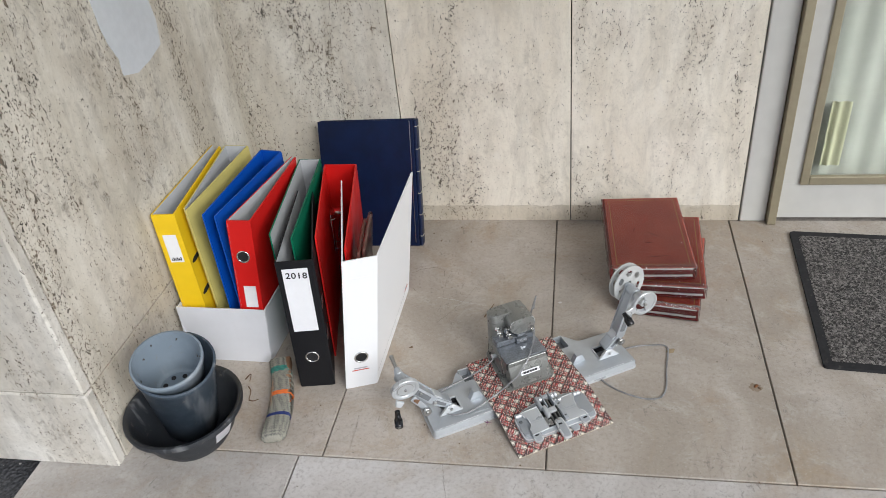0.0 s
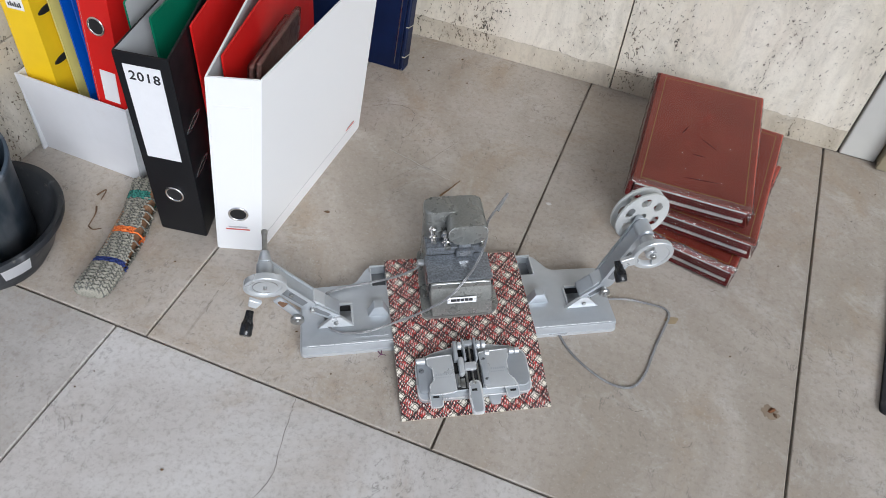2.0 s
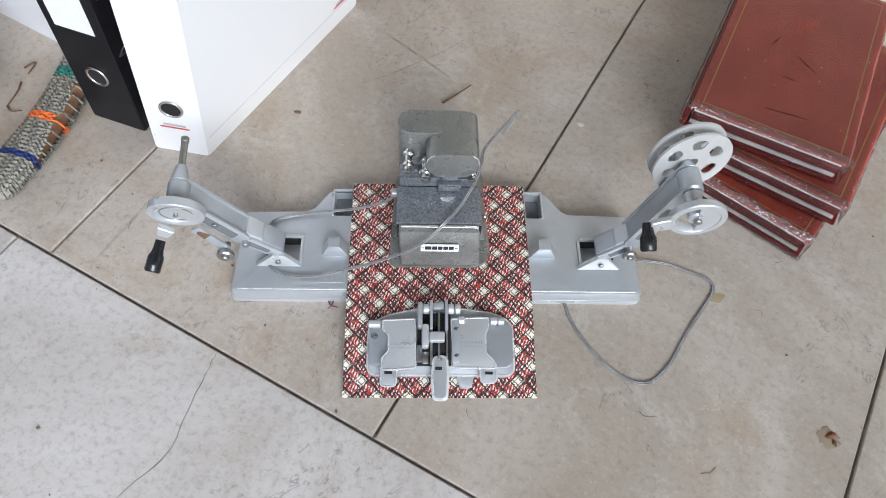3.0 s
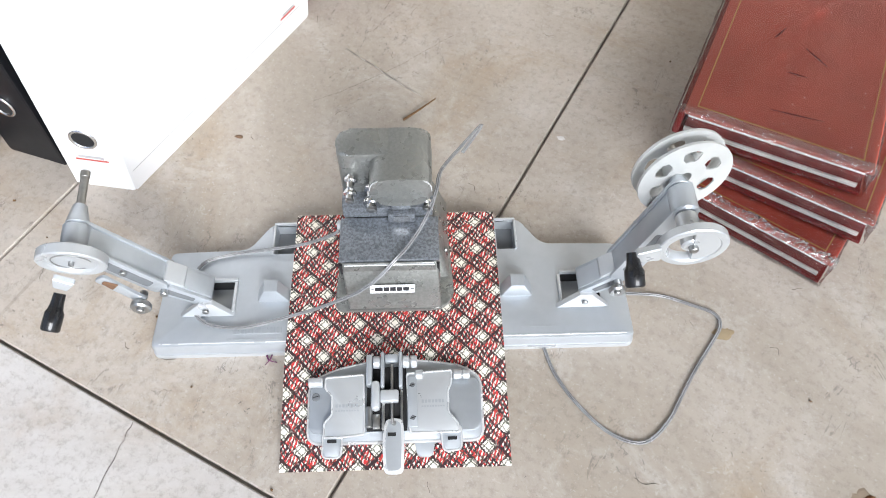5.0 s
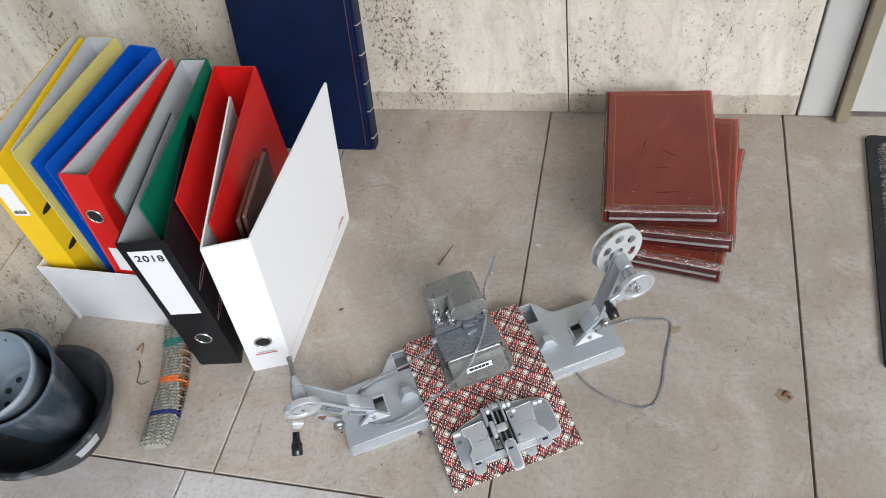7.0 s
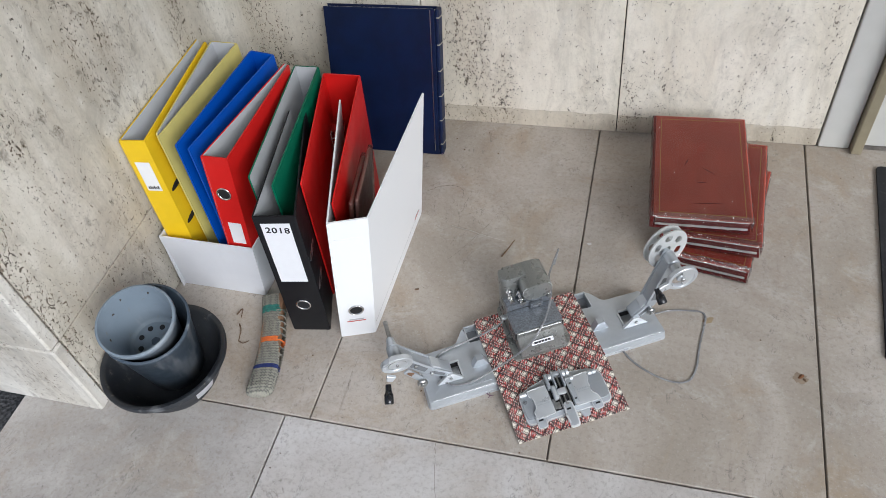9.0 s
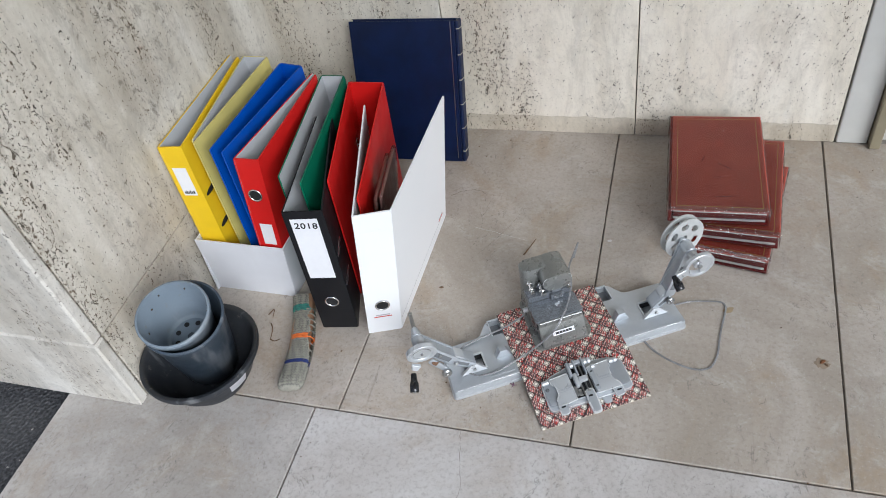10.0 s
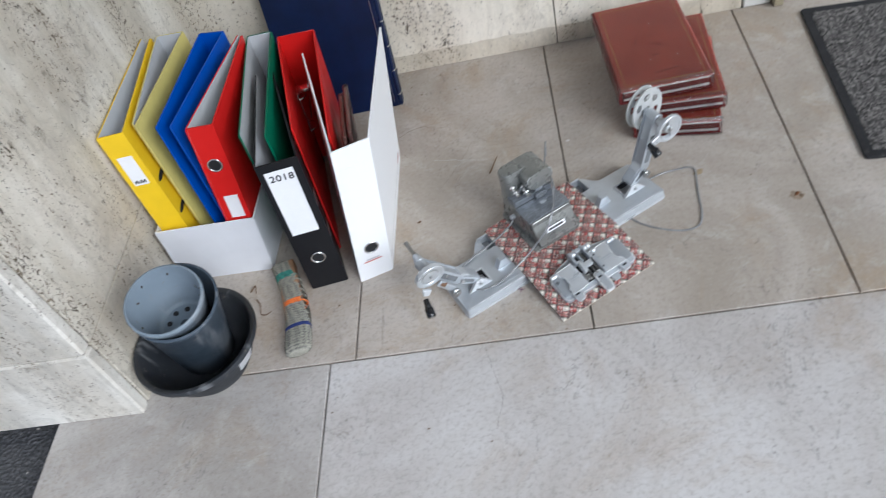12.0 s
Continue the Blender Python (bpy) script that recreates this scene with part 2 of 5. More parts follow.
def wrap_film(name, body=0.85, least=0.0, rough=0.16):
    k = Nodes(name)
    clear = k.t.nodes.new("ShaderNodeBsdfTransparent")
    gloss = k.t.nodes.new("ShaderNodeBsdfGlossy")
    gloss.inputs["Roughness"].default_value = rough
    crease = k.noise(22, 3, 0.55, k.mapped((1.6, 0.5, 1), (0, 0, 24)), 1.6)
    ruck = k.noise(150, 3, 0.6, None, 1.2)
    n = k.bump(ruck, 0.8, 0.003, k.bump(crease, 1.0, 0.012))
    k.put(n, gloss.inputs["Normal"])
    fres = k.t.nodes.new("ShaderNodeFresnel")
    fres.inputs["IOR"].default_value = 1.6
    k.put(k.bump(crease, 0.35, 0.006), fres.inputs["Normal"])
    mixer = k.t.nodes.new("ShaderNodeMixShader")
    k.put(k.math("ADD", k.math("MULTIPLY", fres.outputs[0], body), least), mixer.inputs[0])
    k.t.links.new(clear.outputs[0], mixer.inputs[1])
    k.t.links.new(gloss.outputs[0], mixer.inputs[2])
    k.t.links.new(mixer.outputs[0], k.out.inputs["Surface"])
    return k.mat


def leather(name, colour, deep, shine):
    k = Nodes(name)
    col = k.mix(k.ramp(k.noise(14, 5, 0.6), 0.35, 0.7), colour, deep)
    return k.finish(col, 0.45, 0, k.bump(k.cells(700), 0.3, 0.0005), Specular_IOR_Level=shine)


def pot_plastic(name, colour):
    k = Nodes(name)
    col = k.mix(k.ramp(k.noise(9, 5, 0.65), 0.4, 0.72, 0, 0.35), colour, tuple(min(1, c * 1.5 + 0.02) for c in colour))
    col = k.mix(k.ramp(k.noise(60, 6, 0.7), 0.58, 0.76, 0, 0.6), col, (0.20, 0.18, 0.155))
    col = k.mix(k.ramp(k.noise(26, 3, 0.5, k.mapped((1, 1, 0.15))), 0.62, 0.72, 0, 0.35), col, (0.34, 0.35, 0.36))
    return k.finish(col, k.ramp(k.noise(15, 4), 0.3, 0.7, 0.38, 0.62), 0, k.bump(k.noise(120, 4), 0.2, 0.001))


def mat_pile(name):
    k = Nodes(name)
    n = k.noise(190, 3, 0.7, None, 0.8)
    ribs = k.noise(120, 3, 0.6, k.mapped((1, 0.35, 1)))
    col = k.mix(k.ramp(n, 0.42, 0.62), (0.020, 0.019, 0.018), (0.27, 0.25, 0.235))
    col = k.mix(k.ramp(ribs, 0.4, 0.62, 0, 0.5), col, (0.05, 0.047, 0.045))
    return k.finish(col, 0.95, 0, k.bump(k.math("ADD", n, ribs), 1.0, 0.004))


def pages(name, tone):
    k = Nodes(name)
    line = k.noise(900, 2, 0.5, k.mapped((0.03, 0.03, 1)))
    return k.finish(k.mix(k.ramp(line, 0.4, 0.6), tone, tuple(c * 0.72 for c in tone)), 0.8, 0, k.bump(line, 0.4, 0.0008))


STONE_BACK = travertine("travertine_pale", (0.89, 0.835, 0.73), (0.81, 0.745, 0.625), 0.22, 0.020, 0.18, 4, 0.45, 0.2)
STONE_MID = travertine("travertine_veined", (0.75, 0.72, 0.64), (0.64, 0.595, 0.505), 0.20, 0.054, 0.3, 8, 0.5, 0.65)
STONE_END = travertine("travertine_bleached", (0.80, 0.78, 0.735), (0.60, 0.57, 0.515), 0.16, 0.030, 0.40, -18, 0.75, 0.55)
STONE_SIDE = travertine("travertine_weathered", (0.77, 0.735, 0.655), (0.59, 0.545, 0.455), 0.16, 0.045, 0.5, 9, 0.5, 0.9)
STONE_FOOT = travertine("travertine_brownish", (0.70, 0.635, 0.525), (0.56, 0.495, 0.395), 0.3, 0.030, 0.35, 4)
BED = plain("mortar_bed", (0.13, 0.115, 0.10), 0.9, var=0.3)
# wall course: browner, and darkened with the shade that falls near the wall
TILE = floor_stone("limestone_tile", (0.345, 0.30, 0.25), (0.49, 0.445, 0.395), 0.60)
TILE_FRONT = floor_stone("limestone_step", (0.44, 0.41, 0.385), (0.60, 0.585, 0.575), 0.42)
TILE_KERB = floor_stone("limestone_kerb", (0.355, 0.33, 0.305), (0.50, 0.48, 0.46), 0.45)
ASPHALT = asphalt_ground("asphalt")
PLASTER = plain("render_plaster", (0.70, 0.68, 0.64), 0.85, scale=12)
DOOR_PAINT = plain("door_enamel", (0.62, 0.61, 0.57), 0.4, scale=10, var=0.08)
BRONZE = plain("anodised_strip", (0.40, 0.35, 0.24), 0.42, 0.35, scale=20)
CURTAIN = plain("net_curtain", (0.43, 0.445, 0.385), 0.9, scale=30)
CURTAIN_YELLOW = plain("yellow_drape", (0.42, 0.42, 0.28), 0.9, scale=30)
DARK_ROOM = plain("interior_paint", (0.30, 0.30, 0.27), 0.8)
RUBBER = plain("mat_rubber", (0.032, 0.032, 0.034), 0.75, var=0.25, scale=60, dirt=(0.10, 0.095, 0.09), Specular_IOR_Level=0.2)
PILE = mat_pile("mat_pile")
PATCH = plain("filler_patch", (0.66, 0.69, 0.72), 0.55, scale=25, var=0.1)

YELLOW = plain("yellow_board", (0.86, 0.57, 0.012), 0.38, scale=12, var=0.08, Specular_IOR_Level=0.3)
YELLOW_OLD = plain("olive_yellow_board", (0.70, 0.60, 0.19), 0.42, scale=12, var=0.15)
BLUE = plain("blue_board", (0.006, 0.085, 0.47), 0.42, scale=12, var=0.10, Specular_IOR_Level=0.25)
RED = plain("red_board", (0.66, 0.014, 0.012), 0.42, scale=12, var=0.08, Specular_IOR_Level=0.25)
GREEN = plain("green_board", (0.006, 0.15, 0.08), 0.45, scale=12, var=0.12, Specular_IOR_Level=0.25)
BLACK = plain("black_board", (0.012, 0.0125, 0.015), 0.42, scale=12, var=0.2, Specular_IOR_Level=0.22)
white_nodes = Nodes("white_board")
WHITE = white_nodes.finish(white_nodes.mix(white_nodes.noise(3, 2), (0.85, 0.855, 0.865), (0.88, 0.88, 0.885)), 0.38, Specular_IOR_Level=0.35)
LINING = plain("grey_lining", (0.50, 0.51, 0.52), 0.55, scale=14, var=0.08)
PAPER = plain("label_paper", (0.84, 0.84, 0.86), 0.7, var=0.04)
CARTON = plain("white_carton", (0.76, 0.77, 0.81), 0.62, scale=10, var=0.06, dirt=(0.62, 0.60, 0.58))
CHROME = plain("chrome", (0.80, 0.80, 0.80), 0.16, 1.0, var=0.06, scale=80)
STEEL = plain("worn_steel", (0.50, 0.50, 0.49), 0.36, 1.0, scale=90, var=0.25)
INK = plain("marker_ink", (0.015, 0.015, 0.018), 0.6)
RED_PRINT = plain("red_print", (0.62, 0.10, 0.075), 0.55)
GREY_PRINT = plain("grey_print", (0.55, 0.55, 0.56), 0.55)
# near-black painted in for the shade inside holes, slots and gaps
VOID = plain("shade_black", (0.012, 0.012, 0.013), 0.8)
NAVY = leather("navy_leatherette", (0.004, 0.012, 0.050), (0.003, 0.008, 0.032), 0.25)
# upper covers: lifted above the sides, the wrap's haze put into the colour
MAROON = leather("maroon_hazed", (0.52, 0.098, 0.064), (0.43, 0.074, 0.048), 0.35)
# darker copy of the same leatherette for lower covers, spines and creases
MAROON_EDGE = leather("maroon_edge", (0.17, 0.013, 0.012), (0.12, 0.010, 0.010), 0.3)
GOLD = plain("gold_foil", (0.66, 0.38, 0.12), 0.38, 0.5)
PAGES = pages("album_pages", (0.80, 0.78, 0.74))
PAGES_DARK = pages("pages_dark_red", (0.15, 0.022, 0.019))
FILM = wrap_film("shrink_film", 0.78, 0.0, 0.12)
FILM_RUCKED = wrap_film("rucked_film", 0.9, 0.10, 0.10)
POT = pot_plastic("pot_plastic", (0.043, 0.061, 0.083))
POT_LIGHT = pot_plastic("faded_pot_plastic", (0.175, 0.215, 0.255))
BOWL = pot_plastic("bowl_plastic", (0.019, 0.022, 0.027))
SILVER = plain("silver_lacquer", (0.50, 0.53, 0.56), 0.35, 0.5, scale=30, var=0.10)
# same silver, darkened to put shade under the splicer plates
SILVER_DARK = plain("shaded_silver", (0.40, 0.425, 0.45), 0.40, 0.5, scale=30, var=0.10)
SPOOL_TIN = plain("spool_tin", (0.60, 0.61, 0.60), 0.42, 0.25, scale=40, var=0.10)
# pale silver for painted edge highlights; the viewer's rubbed edges and lever share it
SILVER_RIM = plain("bright_silver", (0.74, 0.75, 0.755), 0.30, 0.4, scale=60, var=0.06)
SILVER_PALE = plain("pale_silver", (0.57, 0.59, 0.605), 0.33, 0.45, scale=30, var=0.06)
HAMMER = hammered("hammertone", (0.225, 0.229, 0.216), 0.30, 520, 0.12)
HAMMER_FINE = hammered("hammertone_slate", (0.20, 0.215, 0.235), 0.36, 560, 0.34)
BAKELITE = plain("black_bakelite", (0.014, 0.014, 0.015), 0.22, var=0.2)
PVC = plain("grey_flex", (0.37, 0.37, 0.375), 0.20, 0.15, scale=160, var=0.35)
PLAID = plaid("tartan_print")
BOARD_EDGE = plain("greyboard", (0.62, 0.53, 0.40), 0.85, scale=80)
GILT = plain("gilt_line", (0.62, 0.58, 0.46), 0.4, 0.3)
# grey with the recesses' shade put into the colour; the screws share it
POCKET = plain("shade_grey", (0.16, 0.17, 0.18), 0.6)
COPPER = plain("copper_leaf", (0.26, 0.15, 0.09), 0.5, 0.6)
KNIT_GREY = knit("grey_knit", (0.085, 0.088, 0.082), (0.34, 0.325, 0.27))
KNIT_ORANGE = knit("orange_knit", (0.72, 0.12, 0.02), (0.85, 0.22, 0.05))
KNIT_NAVY = knit("navy_knit", (0.012, 0.02, 0.10), (0.03, 0.05, 0.20))
KNIT_TEAL = knit("teal_knit", (0.02, 0.11, 0.10), (0.06, 0.27, 0.22))
SLEEVE_BROWN = plain("brown_sleeve", (0.40, 0.225, 0.19), 0.35, var=0.3, scale=60)
DRIED_MUD = plain("dried_mud", (0.085, 0.070, 0.055), 0.9, var=0.3)
WOOD = plain("worn_wood", (0.42, 0.23, 0.125), 0.7, scale=50, var=0.35)
PAINT_SPOT = plain("paint_spot", (0.66, 0.65, 0.63), 0.6)
SCUFF_PALE = plain("yellow_stain", (0.36, 0.28, 0.17), 0.7, var=0.2)
SCUFF = plain("heel_scuff", (0.20, 0.17, 0.14), 0.8, var=0.3)
LEAF = plain("dry_leaf", (0.19, 0.10, 0.035), 0.8, var=0.4)
THREAD = plain("purple_thread", (0.16, 0.05, 0.12), 0.9, var=0.3)
TWIG = plain("dry_twig", (0.20, 0.12, 0.07), 0.85, var=0.4)
RUST = plain("rust_crumb", (0.22, 0.085, 0.03), 0.9, var=0.4)
RUST_STAIN = plain("rust_stain", (0.30, 0.235, 0.17), 0.75, var=0.2)
JOINT_DIRT = plain("joint_dirt", (0.40, 0.36, 0.32), 0.95, var=0.4, scale=90)
GLASS = Nodes("door_glass").finish((0.95, 0.97, 0.96), 0.02, 0, Transmission_Weight=1.0, IOR=1.2)


# ---------------------------------------------------------------- mesh helpers
def V(*p):
    return Vector(p)


def thing(name, m, label, category, group="", kind=""):
    ob = new(name)
    ob.empty_display_size = 0.05
    ob.matrix_basis = m
    return tagged(ob, label, category, group, kind)


def part(name, bm, material, parent=None, label="", smooth=0.0):
    """Links a bmesh as one mesh object under a thing or a part. smooth: largest angle, in degrees, that is shaded round."""
    bmesh.ops.recalc_face_normals(bm, faces=bm.faces[:])
    if smooth:
        for f in bm.faces:
            f.smooth = True
        for e in bm.edges:
            if len(e.link_faces) == 2 and e.calc_face_angle(0) > radians(smooth):
                e.smooth = False
    me = bpy.data.meshes.new(name)
    bm.to_mesh(me)
    bm.free()
    for m in material if isinstance(material, (list, tuple)) else (material,):
        me.materials.append(m)
    ob = new(name, me)
    if parent:
        ob.parent = parent
    if label:
        ob["label"] = label
    return ob


def box(x0, y0, z0, x1, y1, z1, r=0.0, seg=2):
    bm = bmesh.new()
    m = Matrix.LocRotScale(((x0 + x1) / 2, (y0 + y1) / 2, (z0 + z1) / 2), None, (x1 - x0, y1 - y0, z1 - z0))
    bmesh.ops.create_cube(bm, size=1, matrix=m)
    if r:
        bmesh.ops.bevel(bm, geom=bm.edges[:], offset=r, segments=seg, affect="EDGES", profile=0.5)
    return bm


def round_poly(pts, r, seg=4):
    """The outline pts with each corner rounded by about r."""
    out = []
    n = len(pts)
    for i in range(n):
        p, a, b = Vector(pts[i]), Vector(pts[i - 1]), Vector(pts[(i + 1) % n])
        ra = min(r, (a - p).length * 0.45, (b - p).length * 0.45)
        s, e = p + (a - p).normalized() * ra, p + (b - p).normalized() * ra
        for k in range(seg + 1):
            t = k / seg
            out.append((1 - t) ** 2 * s + 2 * t * (1 - t) * p + t * t * e)
    return out


def prism(pts, z0, z1, r=0.0, taper=0.0, seg=2):
    """An upright slab on the outline pts; r rounds the rim of the top; taper draws the top in."""
    bm = bmesh.new()
    c = sum((Vector(p) for p in pts), Vector((0, 0))) / len(pts)
    lo = [bm.verts.new((p[0], p[1], z0)) for p in pts]
    hi = []
    for p in pts:
        q = Vector(p) - (Vector(p) - c).normalized() * taper
        hi.append(bm.verts.new((q.x, q.y, z1)))
    bm.faces.new(lo[::-1])
    top = bm.faces.new(hi)
    for i in range(len(pts)):
        j = (i + 1) % len(pts)
        bm.faces.new((lo[i], lo[j], hi[j], hi[i]))
    if r:
        bmesh.ops.bevel(bm, geom=top.edges[:], offset=r, segments=seg, affect="EDGES", profile=0.5)
    return bm


def turned(bm, m):
    bmesh.ops.transform(bm, matrix=m, verts=bm.verts[:])
    return bm


def lathe(profile, seg=48):
    """Turns (radius, height) pairs about z."""
    bm = bmesh.new()
    rings = []
    for r, z in profile:
        if r < 1e-6:
            rings.append([bm.verts.new((0, 0, z))])
        else:
            rings.append([bm.verts.new((r * math.cos(2 * math.pi * i / seg), r * math.sin(2 * math.pi * i / seg), z)) for i in range(seg)])
    for a, b in zip(rings, rings[1:]):
        for i in range(seg):
            j = (i + 1) % seg
            if len(a) == 1 and len(b) == 1:
                continue
            if len(a) == 1:
                bm.faces.new((a[0], b[j], b[i]))
            elif len(b) == 1:
                bm.faces.new((a[i], a[j], b[0]))
            else:
                bm.faces.new((a[i], a[j], b[j], b[i]))
    return bm


def aim(p, q):
    """The pose that stands at p with its z towards q."""
    p, q = Vector(p), Vector(q)
    return Matrix.Translation(p) @ (q - p).to_track_quat("Z", "Y").to_matrix().to_4x4()


def rod(p, q, r0, r1=None, seg=20, r=0.0):
    """A round bar from p to q, its ends slightly rounded."""
    r1 = r0 if r1 is None else r1
    h = (Vector(q) - Vector(p)).length
    e = r or min(r0, r1) * 0.18
    return turned(lathe([(0, 0), (r0 - e, 0), (r0, e), (r1, h - e), (r1 - e, h), (0, h)], seg), aim(p, q))


def join(*bms):
    out = bms[0]
    for b in bms[1:]:
        me = bpy.data.meshes.new("joined")
        b.to_mesh(me)
        b.free()
        out.from_mesh(me)
        bpy.data.meshes.remove(me)
    return out


def spline(pts, n=8):
    """A smooth line through pts."""
    p = [Vector(q) for q in pts]
    p = [2 * p[0] - p[1], *p, 2 * p[-1] - p[-2]]
    out = []
    for i in range(1, len(p) - 2):
        a, b, c, d = p[i - 1 : i + 3]
        for k in range(n):
            t = k / n
            out.append(0.5 * (2 * b + (c - a) * t + (2 * a - 5 * b + 4 * c - d) * t * t + (3 * b - a - 3 * c + d) * t ** 3))
    return out + [p[-2]]


def tube(line, r, seg=8, flat=1.0, r_end=None):
    """A cord along the line; flat widens it sideways."""
    bm = bmesh.new()
    rings = []
    n = len(line)
    for i, p in enumerate(line):
        d = (line[min(i + 1, n - 1)] - line[max(i - 1, 0)]).normalized()
        side = d.cross(V(0, 0, 1))
        side = side.normalized() if side.length > 1e-4 else V(1, 0, 0)
        up = side.cross(d)
        rr = r if r_end is None else r + (r_end - r) * i / (n - 1)
        rings.append([bm.verts.new(p + side * rr * flat * math.cos(2 * math.pi * k / seg) + up * rr * math.sin(2 * math.pi * k / seg)) for k in range(seg)])
    for a, b in zip(rings, rings[1:]):
        for k in range(seg):
            bm.faces.new((a[k], a[(k + 1) % seg], b[(k + 1) % seg], b[k]))
    bm.faces.new(rings[0][::-1])
    bm.faces.new(rings[-1])
    return bm


def torus(R, r, seg=32, tub=10, arc=1.0):
    bm = bmesh.new()
    n = seg if arc >= 1 else seg + 1
    rings = []
    for i in range(n):
        a = 2 * math.pi * arc * i / seg
        rings.append([bm.verts.new(((R + r * math.cos(b)) * math.cos(a), (R + r * math.cos(b)) * math.sin(a), r * math.sin(b))) for b in [2 * math.pi * k / tub for k in range(tub)]])
    for i in range(seg):
        a, b = rings[i], rings[(i + 1) % n]
        for k in range(tub):
            bm.faces.new((a[k], b[k], b[(k + 1) % tub], a[(k + 1) % tub]))
    return bm


# ---------------------------------------------------------------- setting
WALL_Y, SIDE_X, END_Y = 0.815, -0.785, -0.055
KERB_X = -0.955

ground = tagged(part("ground", box(-60, -60, -0.25, 60, 60, -0.032), ASPHALT), "dark grey asphalt with pale grit, beside the stone step", "asphalt", kind="structure")
bed = tagged(part("floor", box(KERB_X + 0.01, -3.2, -0.030, 2.4, 1.1, -0.006), JOINT_DIRT), "beige grey limestone porch floor with dark joints", "floor", kind="structure")
wall_north = tagged(part("wall_north", box(SIDE_X - 0.25, WALL_Y + 0.022, -0.03, 0.452, WALL_Y + 0.25, 2.7), BED), "pale pitted travertine slab wall", "wall", kind="structure")
wall_west = tagged(part("wall_west", box(SIDE_X - 3.0, END_Y + 0.026, -0.03, SIDE_X - 0.024, WALL_Y + 0.02, 2.7), BED), "weathered beige travertine slab wall end", "wall", kind="structure")
# unseen slab, added to block the overhead sky near the wall
tagged(part("ceiling", box(SIDE_X + 0.002, -1.45, 2.3, 2.6, WALL_Y - 0.03, 2.5), PLASTER), "unseen plain canopy added to shade the porch", "ceiling", kind="structure")
# never in view, added to close off the open side
tagged(part("wall_street", box(-9, -9.4, -0.03, 9, -9.0, 2.4), PLASTER), "unseen plain wall added across the yard", "wall", kind="structure")

# the glazed door
door = thing("door_1", pose(0, WALL_Y, 0), "grey painted glazed metal door with beige glazing beads", "door", kind="structure")
part("door_frame", box(0.455, -0.004, 0.001, 0.515, 0.09, 2.15, 0.003), DOOR_PAINT, door)
part("door_stop", box(0.517, -0.022, 0.0015, 0.537, 0.05, 2.15, 0.002), BRONZE, door, "beige metal cover strip")
leaf = part("door_leaf", join(box(0.540, 0.006, 0.005, 0.594, 0.05, 2.1, 0.003), box(0.5406, 0.0056, 0.006, 1.369, 0.049, 0.104, 0.0008),
                              box(1.30, 0.006, 0.107, 1.37, 0.05, 2.1, 0.003), box(0.596, 0.006, 2.0, 1.298, 0.05, 2.1, 0.003)), DOOR_PAINT, door)
part("glazing_bead", join(box(0.582, -0.001, 0.102, 0.601, 0.012, 2.0, 0.002), box(0.6015, -0.001, 0.102, 1.30, 0.012, 0.124, 0.002)), BRONZE, leaf, "beige metal bead")
pane = part("pane", box(0.596, 0.020, 0.106, 1.30, 0.026, 2.0), GLASS, leaf, "clear glass pane")
pane.visible_shadow = False
part("door_jamb", box(1.373, -0.004, 0.001, 1.46, 0.09, 2.15, 0.003), DOOR_PAINT, door)
part("lintel", box(0.455, -0.004, 2.152, 1.46, 0.09, 2.69, 0.003), DOOR_PAINT, door)
tagged(part("wall_beside_door", box(1.462, WALL_Y, -0.03, 2.2, WALL_Y + 0.2, 2.7), PLASTER), "pale plaster wall beside the door", "wall", kind="structure")
hall = bmesh.new()
for b in ((0.30, 2.1, -0.03, 1.7, 2.2, 2.7), (0.22, 1.08, -0.03, 0.29, 2.2, 2.7), (1.71, 1.08, -0.03, 1.78, 2.2, 2.7), (0.3, 1.08, 2.6, 1.7, 2.09, 2.7)):
    hall = join(hall, box(*b))
tagged(part("wall_hall", hall, DARK_ROOM), "dim hall behind the glazed door", "wall", kind="structure")


def drape(name, x0, x1, y, z0, z1, folds, deep, material, label):
    bm = bmesh.new()
    n = folds * 10
    rows = []
    for side in (0, 0.002):
        rows.append([[bm.verts.new((x0 + (x1 - x0) * i / n, y + side + deep * math.sin(2 * math.pi * folds * i / n) + 0.3 * deep * math.sin(17.0 * i / n), z)) for i in range(n + 1)] for z in (z0, z1)])
    for lo, hi in rows:
        for i in range(n):
            bm.faces.new((lo[i], lo[i + 1], hi[i + 1], hi[i]))
    return tagged(part(name, bm, material, None, smooth=60), label, "curtain")


drape("net_curtain", 0.56, 1.38, WALL_Y + 0.13, 0.03, 2.05, 14, 0.0022, CURTAIN, "pale net curtain hanging behind the door glass")
drape("yellow_curtain", 0.652, 0.697, WALL_Y + 0.105, 0.10, 0.27, 2, 0.003, CURTAIN_YELLOW, "narrow pale yellow cloth scrap low behind the door glass")

# doormat
mat_thing = thing("doormat", pose(0.52, 0.28, 0, 0, 0, -4.9), "dark grey ribbed doormat with a black rubber border", "doormat")
part("border", prism(round_poly([(0, 0), (0.74, 0), (0.74, 0.48), (0, 0.48)], 0.008), 0.0, 0.006, 0.002), RUBBER, mat_thing, "black rubber rim")
bm = bmesh.new()
NX, NY = 150, 92
grid = [[None] * (NY + 1) for _ in range(NX + 1)]
for i in range(NX + 1):
    for j in range(NY + 1):
        edge = i in (0, NX) or j in (0, NY)
        x, y = 0.016 + 0.708 * i / NX, 0.016 + 0.448 * j / NY
        z = 0.0055 if edge else 0.0075 + 0.0022 * noise.noise((x * 160, y * 160, 3.1)) + 0.001 * math.sin(y * 600)
